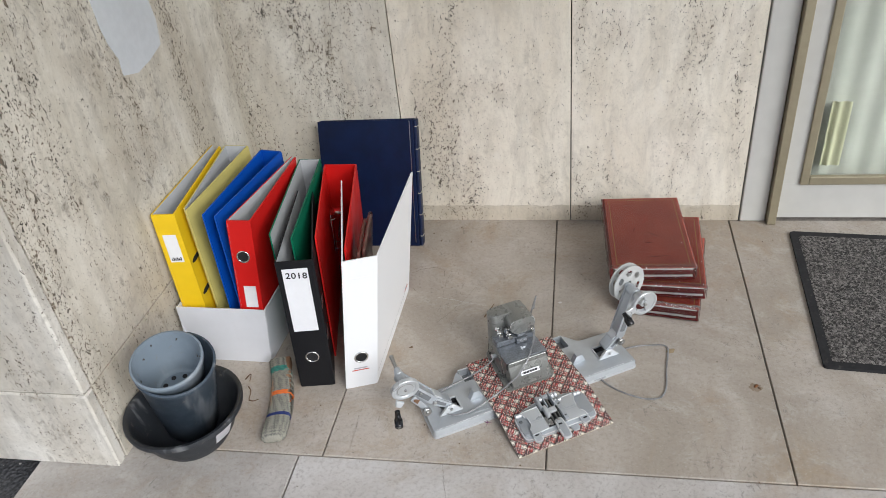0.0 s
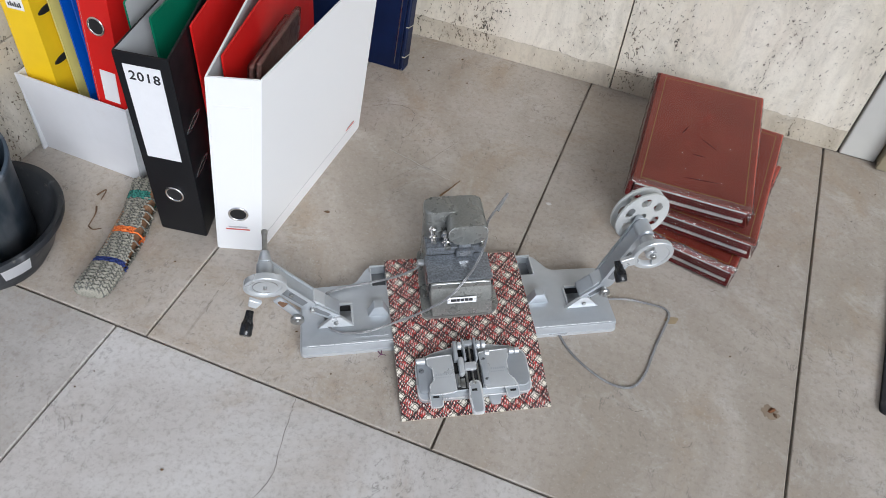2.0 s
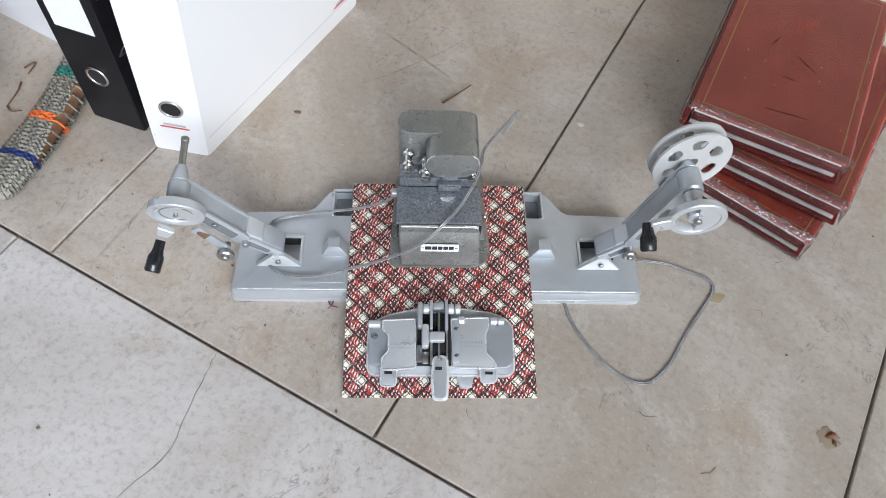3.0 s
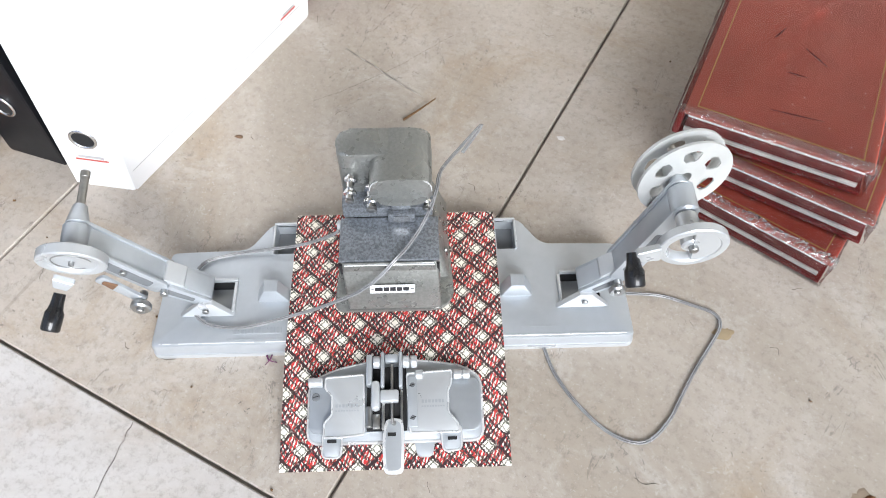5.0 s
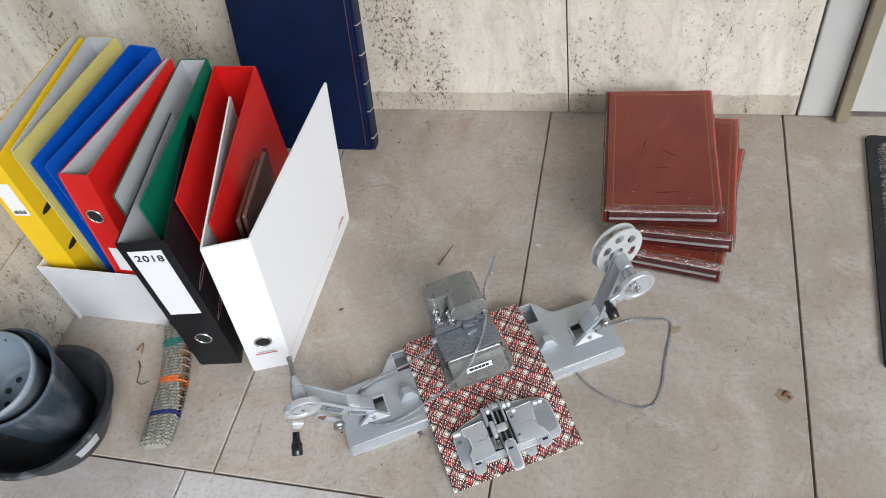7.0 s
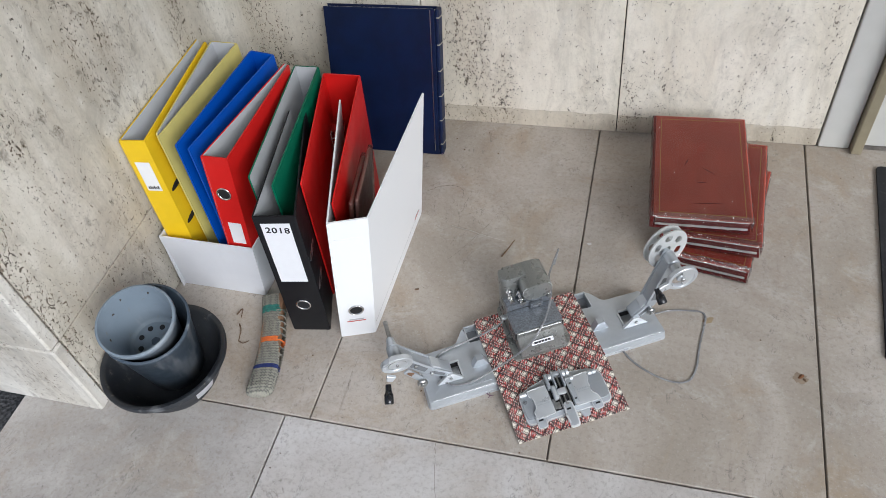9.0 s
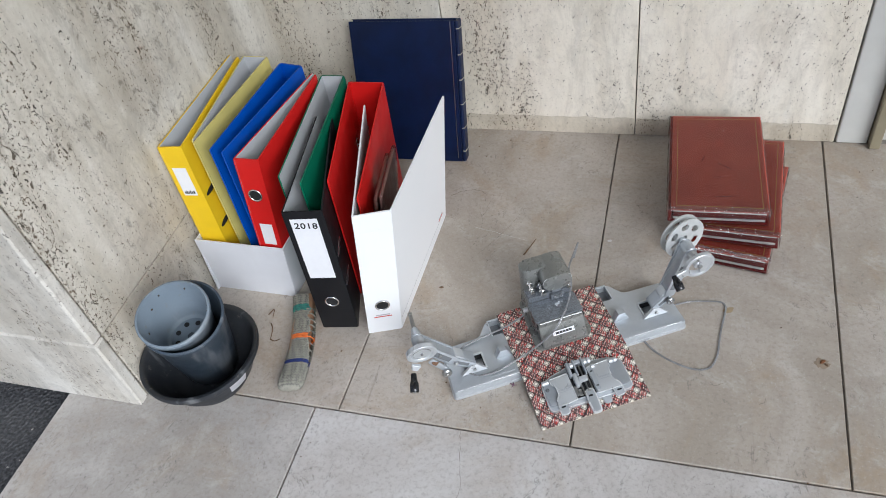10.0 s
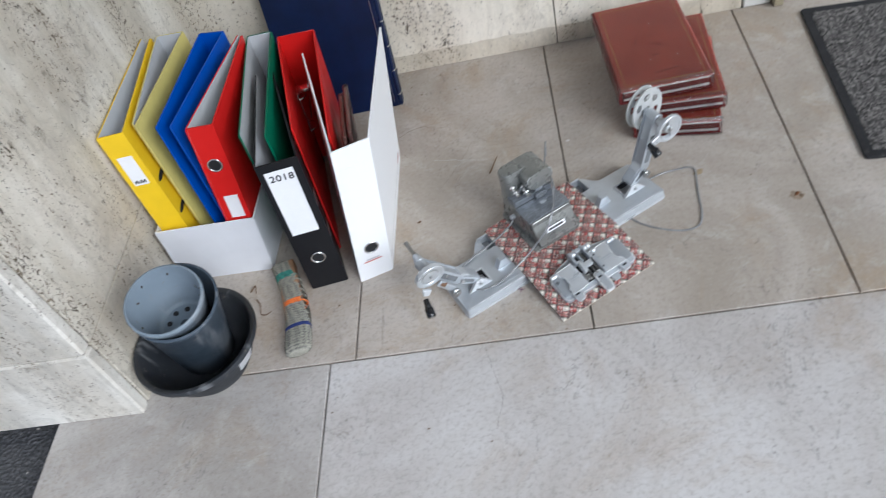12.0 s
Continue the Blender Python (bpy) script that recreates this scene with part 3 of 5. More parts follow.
        grid[i][j] = bm.verts.new((x, y, z))
for i in range(NX):
    for j in range(NY):
        bm.faces.new((grid[i][j], grid[i + 1][j], grid[i + 1][j + 1], grid[i][j + 1]))
part("carpet", bm, PILE, mat_thing, "tufted grey pile", 60)


# ---------------------------------------------------------------- ring binders
def panel(p, q, inside, z0, h, lean, th=0.0028, r=0.004):
    """A board from p to q on plan, h high and leaning; its lining faces the point inside."""
    p, q = Vector((*p, 0)), Vector((*q, 0))
    along = (q - p).normalized()
    nrm = Vector((-along.y, along.x, 0))
    if nrm.dot(Vector((*inside, 0)) - p) < 0:
        nrm = -nrm
    length = (q - p).length
    bm = bmesh.new()
    prof = round_poly([(0, 0), (length, 0), (length, h), (0, h)], r, 3)
    up = Vector((lean[0] / h, lean[1] / h, 1))
    lo = [bm.verts.new(p + along * a.x + up * a.y + V(0, 0, z0)) for a in prof]
    hi = [bm.verts.new(p + along * a.x + up * a.y + V(0, 0, z0) + nrm * th) for a in prof]
    bm.faces.new(lo)
    inner = bm.faces.new(hi)
    inner.material_index = 1
    for i in range(len(prof)):
        j = (i + 1) % len(prof)
        bm.faces.new((lo[i], lo[j], hi[j], hi[i]))
    bmesh.ops.bevel(bm, geom=[e for e in bm.edges if len(e.link_faces) == 2 and e.calc_face_angle(0) > 1.0], offset=0.0007, segments=1, affect="EDGES")
    return bm, p, along, nrm, up


def on_panel(info, a, z, z0, out):
    """A pose on the outside of a board, a along it and z up: x along, y up, z outwards."""
    _, p, along, nrm, up = info
    o = p + along * a + up * z + V(0, 0, z0) - nrm * out
    x = along
    y = up.normalized()
    zz = x.cross(y).normalized()
    if zz.dot(nrm) > 0:
        x, zz = -x, -zz
    m = Matrix((x, y, zz)).transposed().to_4x4()
    m.translation = o
    return m


def binder(label, outer, lining, sl, sr, le, re, z0=0.0, h=0.318, lean=(0, 0), ring=None, stickers=(), slots=(), clip=False):
    """A lever arch file standing on end: spine from sl to sr on plan, covers out to le and re."""
    base = Vector(((sl[0] + sr[0]) / 2, (sl[1] + sr[1]) / 2))
    ob = thing("ring_binder", pose(base.x, base.y, z0), label, "binder", "binders by the wall")
    loc = lambda p: (p[0] - base.x, p[1] - base.y)
    sl, sr, le, re = loc(sl), loc(sr), loc(le), loc(re)
    mid = ((le[0] + re[0]) / 2, (le[1] + re[1]) / 2)
    infos = {}
    for name, p, q in (("spine", sl, sr), ("left_cover", sl, le), ("right_cover", sr, re)):
        infos[name] = panel(p, q, mid, 0, h, lean)
        o = part(name if name == "spine" else "cover", infos[name][0], (outer, lining), ob)
        infos[name] = (o, *infos[name][1:])
    spine = infos["spine"][0]
    width = (Vector(sr) - Vector(sl)).length
    if ring:
        m = on_panel(infos["spine"], width / 2, ring, 0, 0.0006)
        part("finger_ring", turned(join(torus(0.0125, 0.0018), ), m @ pose(0, 0, 0.0004)), CHROME, spine, "chrome finger ring", 60)
        # no hole is cut: a near-black disc carries its shade
        part("finger_hole", turned(lathe([(0, 0.0004), (0.0118, 0.0004), (0.0118, 0.0), (0, 0.0)], 32), m), VOID, spine, "near-black disc for the shaded finger hole")
    for a, z, w, hh, m_, text in stickers:
        m = on_panel(infos["spine"], a, z, 0, 0.0003)
        s = part("label", turned(box(-w / 2, -hh / 2, 0, w / 2, hh / 2, 0.0005), m), m_, spine, "paper label" if m_ is PAPER else "")
        if text == "2018":
            cu = bpy.data.curves.new("year", "FONT")
            cu.body, cu.size, cu.align_x, cu.extrude, cu.offset = text, 0.0185, "CENTER", 0.0002, 0.0003
            cu.space_character = 1.12
            tmp = bpy.data.objects.new("year", cu)
            me = bpy.data.meshes.new_from_object(tmp)
            me.transform(m @ pose(0.001, hh / 2 - 0.022, 0.0007, 0, 0, -3))
            me.materials.append(INK)
            year = new("year", me)
            year.parent = s
        elif text:
            bm = bmesh.new()
            for k in range(6):
                bm = join(bm, box(-w * 0.38 + k * w * 0.13, -hh / 2 + 0.004, 0.0005, -w * 0.38 + k * w * 0.13 + w * 0.09, -hh / 2 + 0.009 + 0.002 * (k % 2), 0.0008))
            part("print", turned(bm, m), INK, s)
    for cover, a, z, size, metal in slots:
        m = on_panel(infos[cover], a, z, 0, 0.0003)
        o = infos[cover][0]
        bm = torus(0.006, 0.0011, 24, 8)
        bmesh.ops.scale(bm, vec=(size / 0.006, 0.75, 1), verts=bm.verts[:])
        part("eyelet", turned(bm, m), CHROME if metal else VOID, o, "", 60)
        bm = lathe([(0, 0.0004), (0.0052, 0.0004), (0.0052, 0), (0, 0)], 24)
        bmesh.ops.scale(bm, vec=(size / 0.006, 0.75, 1), verts=bm.verts[:])
        part("slot", turned(bm, m), VOID, o)
    if clip:
        m = on_panel(infos["left_cover"], 0.055, 0.17, 0, -0.0034) @ pose(0, 0, 0, 0, 180, 0)
        bm = box(-0.012, -0.05, 0, 0.012, 0.05, 0.003, 0.001)
        for y in (-0.04, 0.04):
            bm = join(bm, turned(torus(0.016, 0.0014, 16, 8, 0.5), pose(0.0, y, 0.002, 90, 0, 0)))
        bm = join(bm, rod((0, -0.02, 0.012), (0.0, 0.075, 0.03), 0.002), box(-0.01, 0.05, 0.003, 0.01, 0.058, 0.03, 0.001))
        part("lever_arch", turned(bm, m), CHROME, infos["left_cover"][0], "nickel lever arch mechanism", 40)
    return ob, infos


BOX_FLOOR = 0.030
binder("yellow ring binder standing in the white box against the wall", YELLOW, LINING, (-0.755, 0.243), (-0.706, 0.247), (-0.760, 0.552), (-0.736, 0.546), BOX_FLOOR, 0.318, (-0.022, 0.034),
       stickers=((0.024, 0.243, 0.028, 0.062, PAPER, "bars"),), slots=(("right_cover", 0.030, 0.205, 0.018, False), ("right_cover", 0.030, 0.130, 0.018, False)))
binder("faded olive yellow ring binder turned spine to the wall", YELLOW_OLD, LINING, (-0.733, 0.560), (-0.674, 0.557), (-0.703, 0.280), (-0.693, 0.272), BOX_FLOOR, 0.318, (-0.015, 0.022))
binder("blue ring binder turned spine to the wall", BLUE, BLUE, (-0.645, 0.540), (-0.592, 0.530), (-0.662, 0.260), (-0.632, 0.254), BOX_FLOOR, 0.318, (-0.006, 0.018))
binder("red ring binder with white label standing in the white box", RED, LINING, (-0.640, 0.243), (-0.590, 0.242), (-0.597, 0.510), (-0.586, 0.506), BOX_FLOOR, 0.318, (0.031, 0.014), ring=0.238,
       stickers=((0.028, 0.142, 0.026, 0.052, PAPER, ""),))
binder("dark green ring binder tucked into the black one", GREEN, LINING, (-0.566, 0.540), (-0.516, 0.540), (-0.527, 0.236), (-0.477, 0.222), 0.002, 0.330, (0.009, 0.000))
binder("black ring binder with a white label marked 2018", BLACK, LINING, (-0.503, 0.172), (-0.433, 0.183), (-0.545, 0.435), (-0.520, 0.464), 0, 0.316, (0.017, -0.006), ring=0.082,
       stickers=((0.034, 0.225, 0.048, 0.150, PAPER, "2018"),), slots=(("right_cover", 0.034, 0.196, 0.0225, True), ("right_cover", 0.034, 0.118, 0.0225, True)))
binder("red ring binder turned spine to the wall, lever arch open", RED, RED, (-0.524, 0.556), (-0.449, 0.556), (-0.456, 0.262), (-0.386, 0.226), 0.002, 0.316, (0.022, -0.016), clip=True)
_, white_info = binder("white ring binder standing half open on the floor", WHITE, LINING, (-0.407, 0.171), (-0.346, 0.192), (-0.490, 0.470), (-0.341, 0.505), 0, 0.320, (0.048, -0.006), ring=0.082,
       stickers=((0.030, 0.205, 0.046, 0.150, WHITE, ""), (0.031, 0.0475, 0.034, 0.0022, RED_PRINT, ""), (0.031, 0.0525, 0.026, 0.003, GREY_PRINT, "")))
m = on_panel(white_info["right_cover"], 0.272, 0.036, 0, 0.0003)
part("print", turned(box(-0.014, -0.0012, 0, 0.014, 0.0012, 0.0005), m), RED_PRINT, white_info["right_cover"][0])
part("print", turned(box(-0.010, 0.003, 0, 0.012, 0.0048, 0.0005), m), GREY_PRINT, white_info["right_cover"][0])

m = on_panel(white_info["right_cover"], 0.155, 0.030, 0, 0.0001)
# raised grey strip carries the crease's shade
part("crease", turned(box(-0.150, -0.0003, 0, 0.140, 0.0003, 0.0003), m), GREY_PRINT, white_info["right_cover"][0], "thin grey strip for the shade of a pressed crease")

# plastic wrapped sleeves dropped into the white file
sleeves = thing("album_sleeves", pose(-0.400, 0.240, 0.0, 0, 0, 98), "maroon album in creased clear plastic inside the white binder", "album")
for k, (y, h) in enumerate(((0.0, 0.283), (-0.010, 0.290))):
    shear = Matrix(((1, 0, 0, 0), (0, 1, -0.15, 0), (0, 0, 1, 0), (0, 0, 0, 1)))
    part("sleeve", turned(box(0.0, y - 0.0075, 0.002, 0.118 + 0.012 * k, y, h, 0.003), shear), SLEEVE_BROWN, sleeves)
    part("wrapper", turned(box(-0.003, y - 0.009, 0.002, 0.123 + 0.012 * k, y + 0.001, h + 0.004, 0.004), shear), FILM, sleeves, "clear plastic wrapper", 40)

# the low box that holds four of them
carton = thing("file_box", pose(-0.683, 0.24, 0), "low white cardboard box holding upright ring binders", "box")


def box_side(pts, th):
    """A board between two plan points at the floor and two at the top."""
    bm = bmesh.new()
    v = [bm.verts.new(p) for p in pts]
    w = [bm.verts.new(Vector(p) + Vector(th)) for p in pts]
    bm.faces.new(v)
    bm.faces.new(w[::-1])
    for i in range(4):
        j = (i + 1) % 4
        bm.faces.new((v[i], w[i], w[j], v[j]))
    return bm


part("front", box_side([(-0.094, 0.004, 0.0), (0.092, 0.000, 0.0), (0.112, -0.004, 0.146), (-0.084, -0.002, 0.148)], (0, 0.003, 0)), CARTON, carton)
part("side", box_side([(0.092, 0.004, 0.0), (0.104, 0.30, 0.0), (0.124, 0.30, 0.150), (0.112, 0.0, 0.146)], (-0.003, 0, 0)), CARTON, carton)
part("side", box_side([(-0.092, -0.004, 0.0), (-0.092, 0.30, 0.0), (-0.088, 0.30, 0.148), (-0.084, 0.0, 0.146)], (0.003, 0, 0)), CARTON, carton)
part("back", box_side([(-0.092, 0.301, 0.0), (0.092, 0.301, 0.0), (0.118, 0.301, 0.150), (-0.088, 0.301, 0.148)], (0, 0.003, 0)), CARTON, carton)
part("bottom", box(-0.088, 0.008, 0.001, 0.080, 0.299, BOX_FLOOR - 0.001), CARTON, carton)

# ---------------------------------------------------------------- navy album against the wall
navy = thing("photo_album", pose(-0.4665, 0.686, -0.003, -17.4, 0, 0.6), "large navy leatherette photo album with gilt spine leaning on the wall", "album")
W, H, D = 0.1255, 0.328, 0.027
part("cover", box(-W, 0, 0.004, W - 0.006, 0.003, H, 0.001), NAVY, navy)
part("cover", box(-W, D - 0.003, 0.004, W - 0.006, D, H, 0.001), NAVY, navy)
part("page_block", box(-W + 0.004, 0.0035, 0.009, W - 0.006, D - 0.0035, H - 0.005), PAGES, navy)
spine = part("spine", box(W - 0.006, -0.001, 0.004, W + 0.003, D + 0.001, H, 0.003), NAVY, navy)
part("hinge_groove", box(W - 0.016, -0.0012, 0.014, W - 0.0145, 0.001, H - 0.002), STEEL, navy)
for k in range(6):
    z = 0.030 + k * 0.056
    part("gilt_band", box(W - 0.002, -0.0016, z, W + 0.0040, D - 0.001, z + 0.0018), GILT, spine, "thin gilt line")
for x in (-W + 0.001, W - 0.001):
    part("corner_foot", box(x - 0.002, -0.0008, 0.0038, x + 0.002, 0.004, 0.009), STEEL, navy)

# ---------------------------------------------------------------- stacked maroon albums
def maroon_album(m, w, d, h, label):
    a = thing("photo_album", m, label, "album", "stacked albums")
    part("cover", box(0, 0, h - 0.004, w, d, h, 0.0012), MAROON, a)
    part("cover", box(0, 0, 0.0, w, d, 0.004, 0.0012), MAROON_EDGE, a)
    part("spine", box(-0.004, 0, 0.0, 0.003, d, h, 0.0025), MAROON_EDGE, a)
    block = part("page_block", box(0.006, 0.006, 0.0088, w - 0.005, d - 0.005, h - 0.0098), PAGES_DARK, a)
    part("page_block", box(0.006, 0.0045, 0.0042, w - 0.005, d - 0.005, 0.0085), PAGES, a, "white page edges")
    part("page_block", box(0.006, 0.004, h - 0.0095, w - 0.005, d - 0.005, h - 0.0045), PAGES, a, "white page edges")
    e, t = 0.0105, 0.0012
    gilt = join(box(e, e, h, w - e, e + t, h + 0.0003), box(e, d - e - t, h, w - e, d - e, h + 0.0003), box(e, e + t, h, e + t, d - e - t, h + 0.0003), box(w - e - t, e + t, h, w - e, d - e - t, h + 0.0003))
    part("gilt_frame", gilt, GOLD, a, "thin gilt border line")
    # shrink wrap: slack, crumpled at the ends
    bm = bmesh.new()
    fold = random.Random(int(h * 1e5 + w * 1e4))
    ridges = [(fold.uniform(0.2, 0.8) * w, fold.uniform(0.15, 0.85) * d, fold.uniform(0.95, 2.0), fold.uniform(0.02, 0.06), fold.uniform(0.0016, 0.0036)) for _ in range(11)]

    def fold_lines(x, y):
        """Slack pulled folds of the film: short soft ridges that fade out at both ends."""
        z = 0.0
        for fx, fy, turn, length, tall in ridges:
            a = (x - fx) * math.cos(turn) + (y - fy) * math.sin(turn)
            b = (y - fy) * math.cos(turn) - (x - fx) * math.sin(turn) + 4.0 * a * a
            z += tall * math.exp(-((a / length) ** 2) - (b / 0.0032) ** 2)
        return z

    n, mm = 84, 130
    x0, x1, y0, y1 = -0.0060, w + 0.0018, -0.0032, d + 0.0020
    top = [[None] * (mm + 1) for _ in range(n + 1)]
    for i in range(n + 1):
        for j in range(mm + 1):
            x, y = x0 + (x1 - x0) * i / n, y0 + (y1 - y0) * j / mm
            rim = min(i, n - i, j, mm - j)
            z = h + 0.0013 + 0.0006 * noise.noise((x * 40, y * 16, h)) + fold_lines(x, y)
            if rim < 4:
                z -= (4 - rim) ** 2 * 0.00025
                x += 0.0016 * noise.noise((x * 130, y * 130, 1.0))
                y += 0.0022 * noise.noise((x * 150, y * 130, 5.0))
            top[i][j] = bm.verts.new((x, y, max(z, 0.002)))
    for i in range(n):
        for j in range(mm):
            bm.faces.new((top[i][j], top[i + 1][j], top[i + 1][j + 1], top[i][j + 1]))
    edge = [top[i][0] for i in range(n + 1)] + [top[n][j] for j in range(1, mm + 1)] + [top[i][mm] for i in range(n - 1, -1, -1)] + [top[0][j] for j in range(mm - 1, 0, -1)]
    last = edge
    for step, zf in enumerate((0.66, 0.33, 0.02)):
        ring = []
        for v in edge:
            k = 0.0022 * noise.noise((v.co.x * 170, v.co.y * 170, zf * 9))
            ring.append(bm.verts.new((v.co.x + k, v.co.y + k, zf * h)))
        for q in range(len(edge)):
            r_ = (q + 1) % len(edge)
            bm.faces.new((last[q], last[r_], ring[r_], ring[q]))
        last = ring
    wrap = part("shrink_wrap", bm, FILM, a, "clear crinkled shrink wrap", 70)
    # rucked seams of the wrap along the fore edge
    rnd = random.Random(int(w * 1e4 + d * 1e3))
    bm = bmesh.new()
    for (ax, ay), (bx, by), (nx, ny) in (((-0.006, -0.0035), (w + 0.003, -0.0035), (0, 1)),):
        count = 110
        rows = []
        for q in range(count + 1):
            u = q / count
            deep = 0.010 + 0.004 * noise.noise((u * 9, w * 50, d))
            row = []
            for c in range(5):
                f = c / 4
                r_ = lambda s_: (rnd.random() - 0.5) * s_
                row.append(bm.verts.new((ax + (bx - ax) * u + nx * deep * f + r_(0.0016), ay + (by - ay) * u + ny * deep * f + r_(0.0016), h + 0.0026 - 0.0035 * (1 - f) ** 3 + r_(0.0022 * (1 - 0.7 * f)))))
            rows.append(row)
        for p_, q_ in zip(rows, rows[1:]):
            for c in range(4):
                bm.faces.new((p_[c], q_[c], q_[c + 1]))
                bm.faces.new((p_[c], q_[c + 1], p_[c + 1]))
    part("rucked_seam", bm, FILM_RUCKED, wrap, "rucked seam of the clear wrap")
    return a


maroon_album(pose(0.147, 0.4385, 0.0005, 0, 0, -9.7), 0.160, 0.276, 0.0335, "maroon leatherette album in shrink wrap lying on the floor")
maroon_album(pose(0.148, 0.4565, 0.0350, 0, 0, -3.8), 0.173, 0.279, 0.0325, "maroon leatherette album in shrink wrap between two others")
top_album = maroon_album(pose(0.126, 0.464, 0.0685, 0, 0, 2.0), 0.174, 0.290, 0.0325, "maroon leatherette album in shrink wrap on top of the stack")
for x, y, length, turn in ((0.100, 0.128, 0.030, -36), (0.088, 0.095, 0.019, 2), (0.098, 0.040, 0.050, 7), (0.060, 0.150, 0.022, 70)):
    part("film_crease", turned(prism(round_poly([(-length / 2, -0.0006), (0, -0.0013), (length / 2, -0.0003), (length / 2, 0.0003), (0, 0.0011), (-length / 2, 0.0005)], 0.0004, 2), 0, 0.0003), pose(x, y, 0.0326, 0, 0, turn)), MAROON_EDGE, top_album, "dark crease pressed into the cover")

# ---------------------------------------------------------------- pots and bowl
def wall_profile(r0, r1, h, th, lip):
    """A tapered vessel, open above."""
    return [(0, 0), (r0 - 0.004, 0), (r0, 0.004), (r1 - lip * 0.2, h - 0.012), (r1 + lip, h - 0.009), (r1 + lip, h - 0.001), (r1 + lip - 0.001, h), (r1 - th * 0.5, h), (r1 - th, h - 0.003), (r0 - th, 0.007), (r0 - th - 0.004, 0.004), (0, 0.004)]


bowl = thing("plastic_bowl", pose(-0.670, 0.028, 0.0), "dark grey plastic bowl with a white sticker, holding flowerpots", "bowl")
BR, BH = 0.109, 0.088
part("bowl_body", lathe([(0, 0.003), (0.050, 0.003), (0.056, 0.0), (0.060, 0.0), (0.066, 0.006), (0.082, 0.030), (0.096, 0.062), (0.101, BH - 0.012), (BR, BH - 0.010), (BR + 0.001, BH - 0.004), (BR, BH), (0.103, BH), (0.099, BH - 0.004),
                            (0.093, 0.062), (0.079, 0.033), (0.060, 0.010), (0, 0.009)], 72), BOWL, bowl, "", 50)
bm = bmesh.new()
st = [[None] * 5 for _ in range(9)]
for i in range(9):
    for j in range(5):
        a, t = radians(-33 + 22 * i / 8), j / 4
        r, z = 0.0895 + 0.0130 * t, 0.043 + 0.031 * t
        st[i][j] = bm.verts.new(((r + 0.0008) * math.cos(a), (r + 0.0008) * math.sin(a), z))
for i in range(8):
    for j in range(4):
        bm.faces.new((st[i][j], st[i + 1][j], st[i + 1][j + 1], st[i][j + 1]))
ex = bmesh.ops.solidify(bm, geom=bm.faces[:], thickness=-0.0004)
part("sticker", bm, PAPER, bowl, "white paper sticker", 50)

POT_POSE = pose(-0.680, 0.048, 0.024, 10, 11.0, 0)
outer = thing("flowerpot", POT_POSE, "slate grey plastic flowerpot tilted in the bowl", "flowerpot", "nested flowerpots")
part("pot_body", lathe(wall_profile(0.050, 0.0680, 0.187, 0.0025, 0.002), 72), POT, outer, "", 50)
part("rolled_rim", turned(torus(0.0692, 0.0017, 72, 8), pose(0, 0, 0.1850)), POT, outer, "", 60)
INNER_POSE = POT_POSE @ pose(-0.0035, -0.002, 0.106, 2, -3, 0)
inner = thing("flowerpot", INNER_POSE, "faded blue grey plastic flowerpot nested in a larger one", "flowerpot", "nested flowerpots")
part("pot_body", lathe(wall_profile(0.0465, 0.0600, 0.098, 0.0025, 0.0025), 72), POT_LIGHT, inner, "", 50)
part("raised_floor", turned(lathe([(0, 0.0012), (0.034, 0.0012), (0.036, 0.0), (0, 0)], 40), pose(0, 0, 0.0041)), POT_LIGHT, inner, "", 40)
# drain holes are near-black discs, their shade put into the colour
for k in range(8):
    a = 2 * math.pi * k / 8
    part("drain_hole", turned(lathe([(0, 0.0007), (0.0046, 0.0007), (0.0046, 0), (0, 0)], 16), pose(0.026 * math.cos(a), 0.026 * math.sin(a), 0.0054)), VOID, inner)
rnd = random.Random(12)
for k in range(9):
    a, z, l = rnd.uniform(0, 6.28), rnd.uniform(0.03, 0.092), rnd.uniform(0.003, 0.008)
    r = 0.0440 + 0.0135 * z / 0.098 - 0.0004
    line = [V(r * math.cos(a + q * l * 8), r * math.sin(a + q * l * 8), z + 0.003 * math.sin(q * 3.0 + k)) for q in (0, 0.35, 0.7, 1.0)]
    part("dried_mud", tube(line, 0.0016, 6, 1.0, 0.0005), DRIED_MUD, inner, "dried brown mud splash", 60)
part("moulded_star", turned(lathe([(0, 0.0006), (0.008, 0.0006), (0.008, 0), (0, 0)], 6), pose(0, 0, 0.0054)), POT, inner)

# ---------------------------------------------------------------- knitted pot holder on a stick
holder = thing("knitted_sleeve", pose(-0.507, 0.018, 0, 0, 0, 15.5), "grey knitted sleeve with orange and navy bands over a wooden block", "knitted cover")
L = 0.215
part("wooden_block", box(-0.010, 0.040, 0.0022, 0.025, L + 0.004, 0.0272, 0.004), WOOD, holder, "bare worn wood")


def bend(y):
    """The sleeve bows sideways along its length."""
    return 0.012 * math.sin(math.pi * y / L)


def sleeve_band(y0, y1, material, name, label=""):
    bm = bmesh.new()
    rows = max(4, int((y1 - y0) / 0.0012))
    seg = 44
    rings = []
    for i in range(rows + 1):
        y = y0 + (y1 - y0) * i / rows
        t = y / L
        w = 0.0225 * min(1, 0.55 + 2.6 * max(t, 0) ** 0.5) * (1 - 0.20 * max(0, t - 0.4))
        hgt = 0.0145 * min(1, 0.45 + 2.2 * max(t, 0) ** 0.5)
        ring = []
        open_ = 0.0 if t < 0.2 else min(1.0, (t - 0.2) * 4)
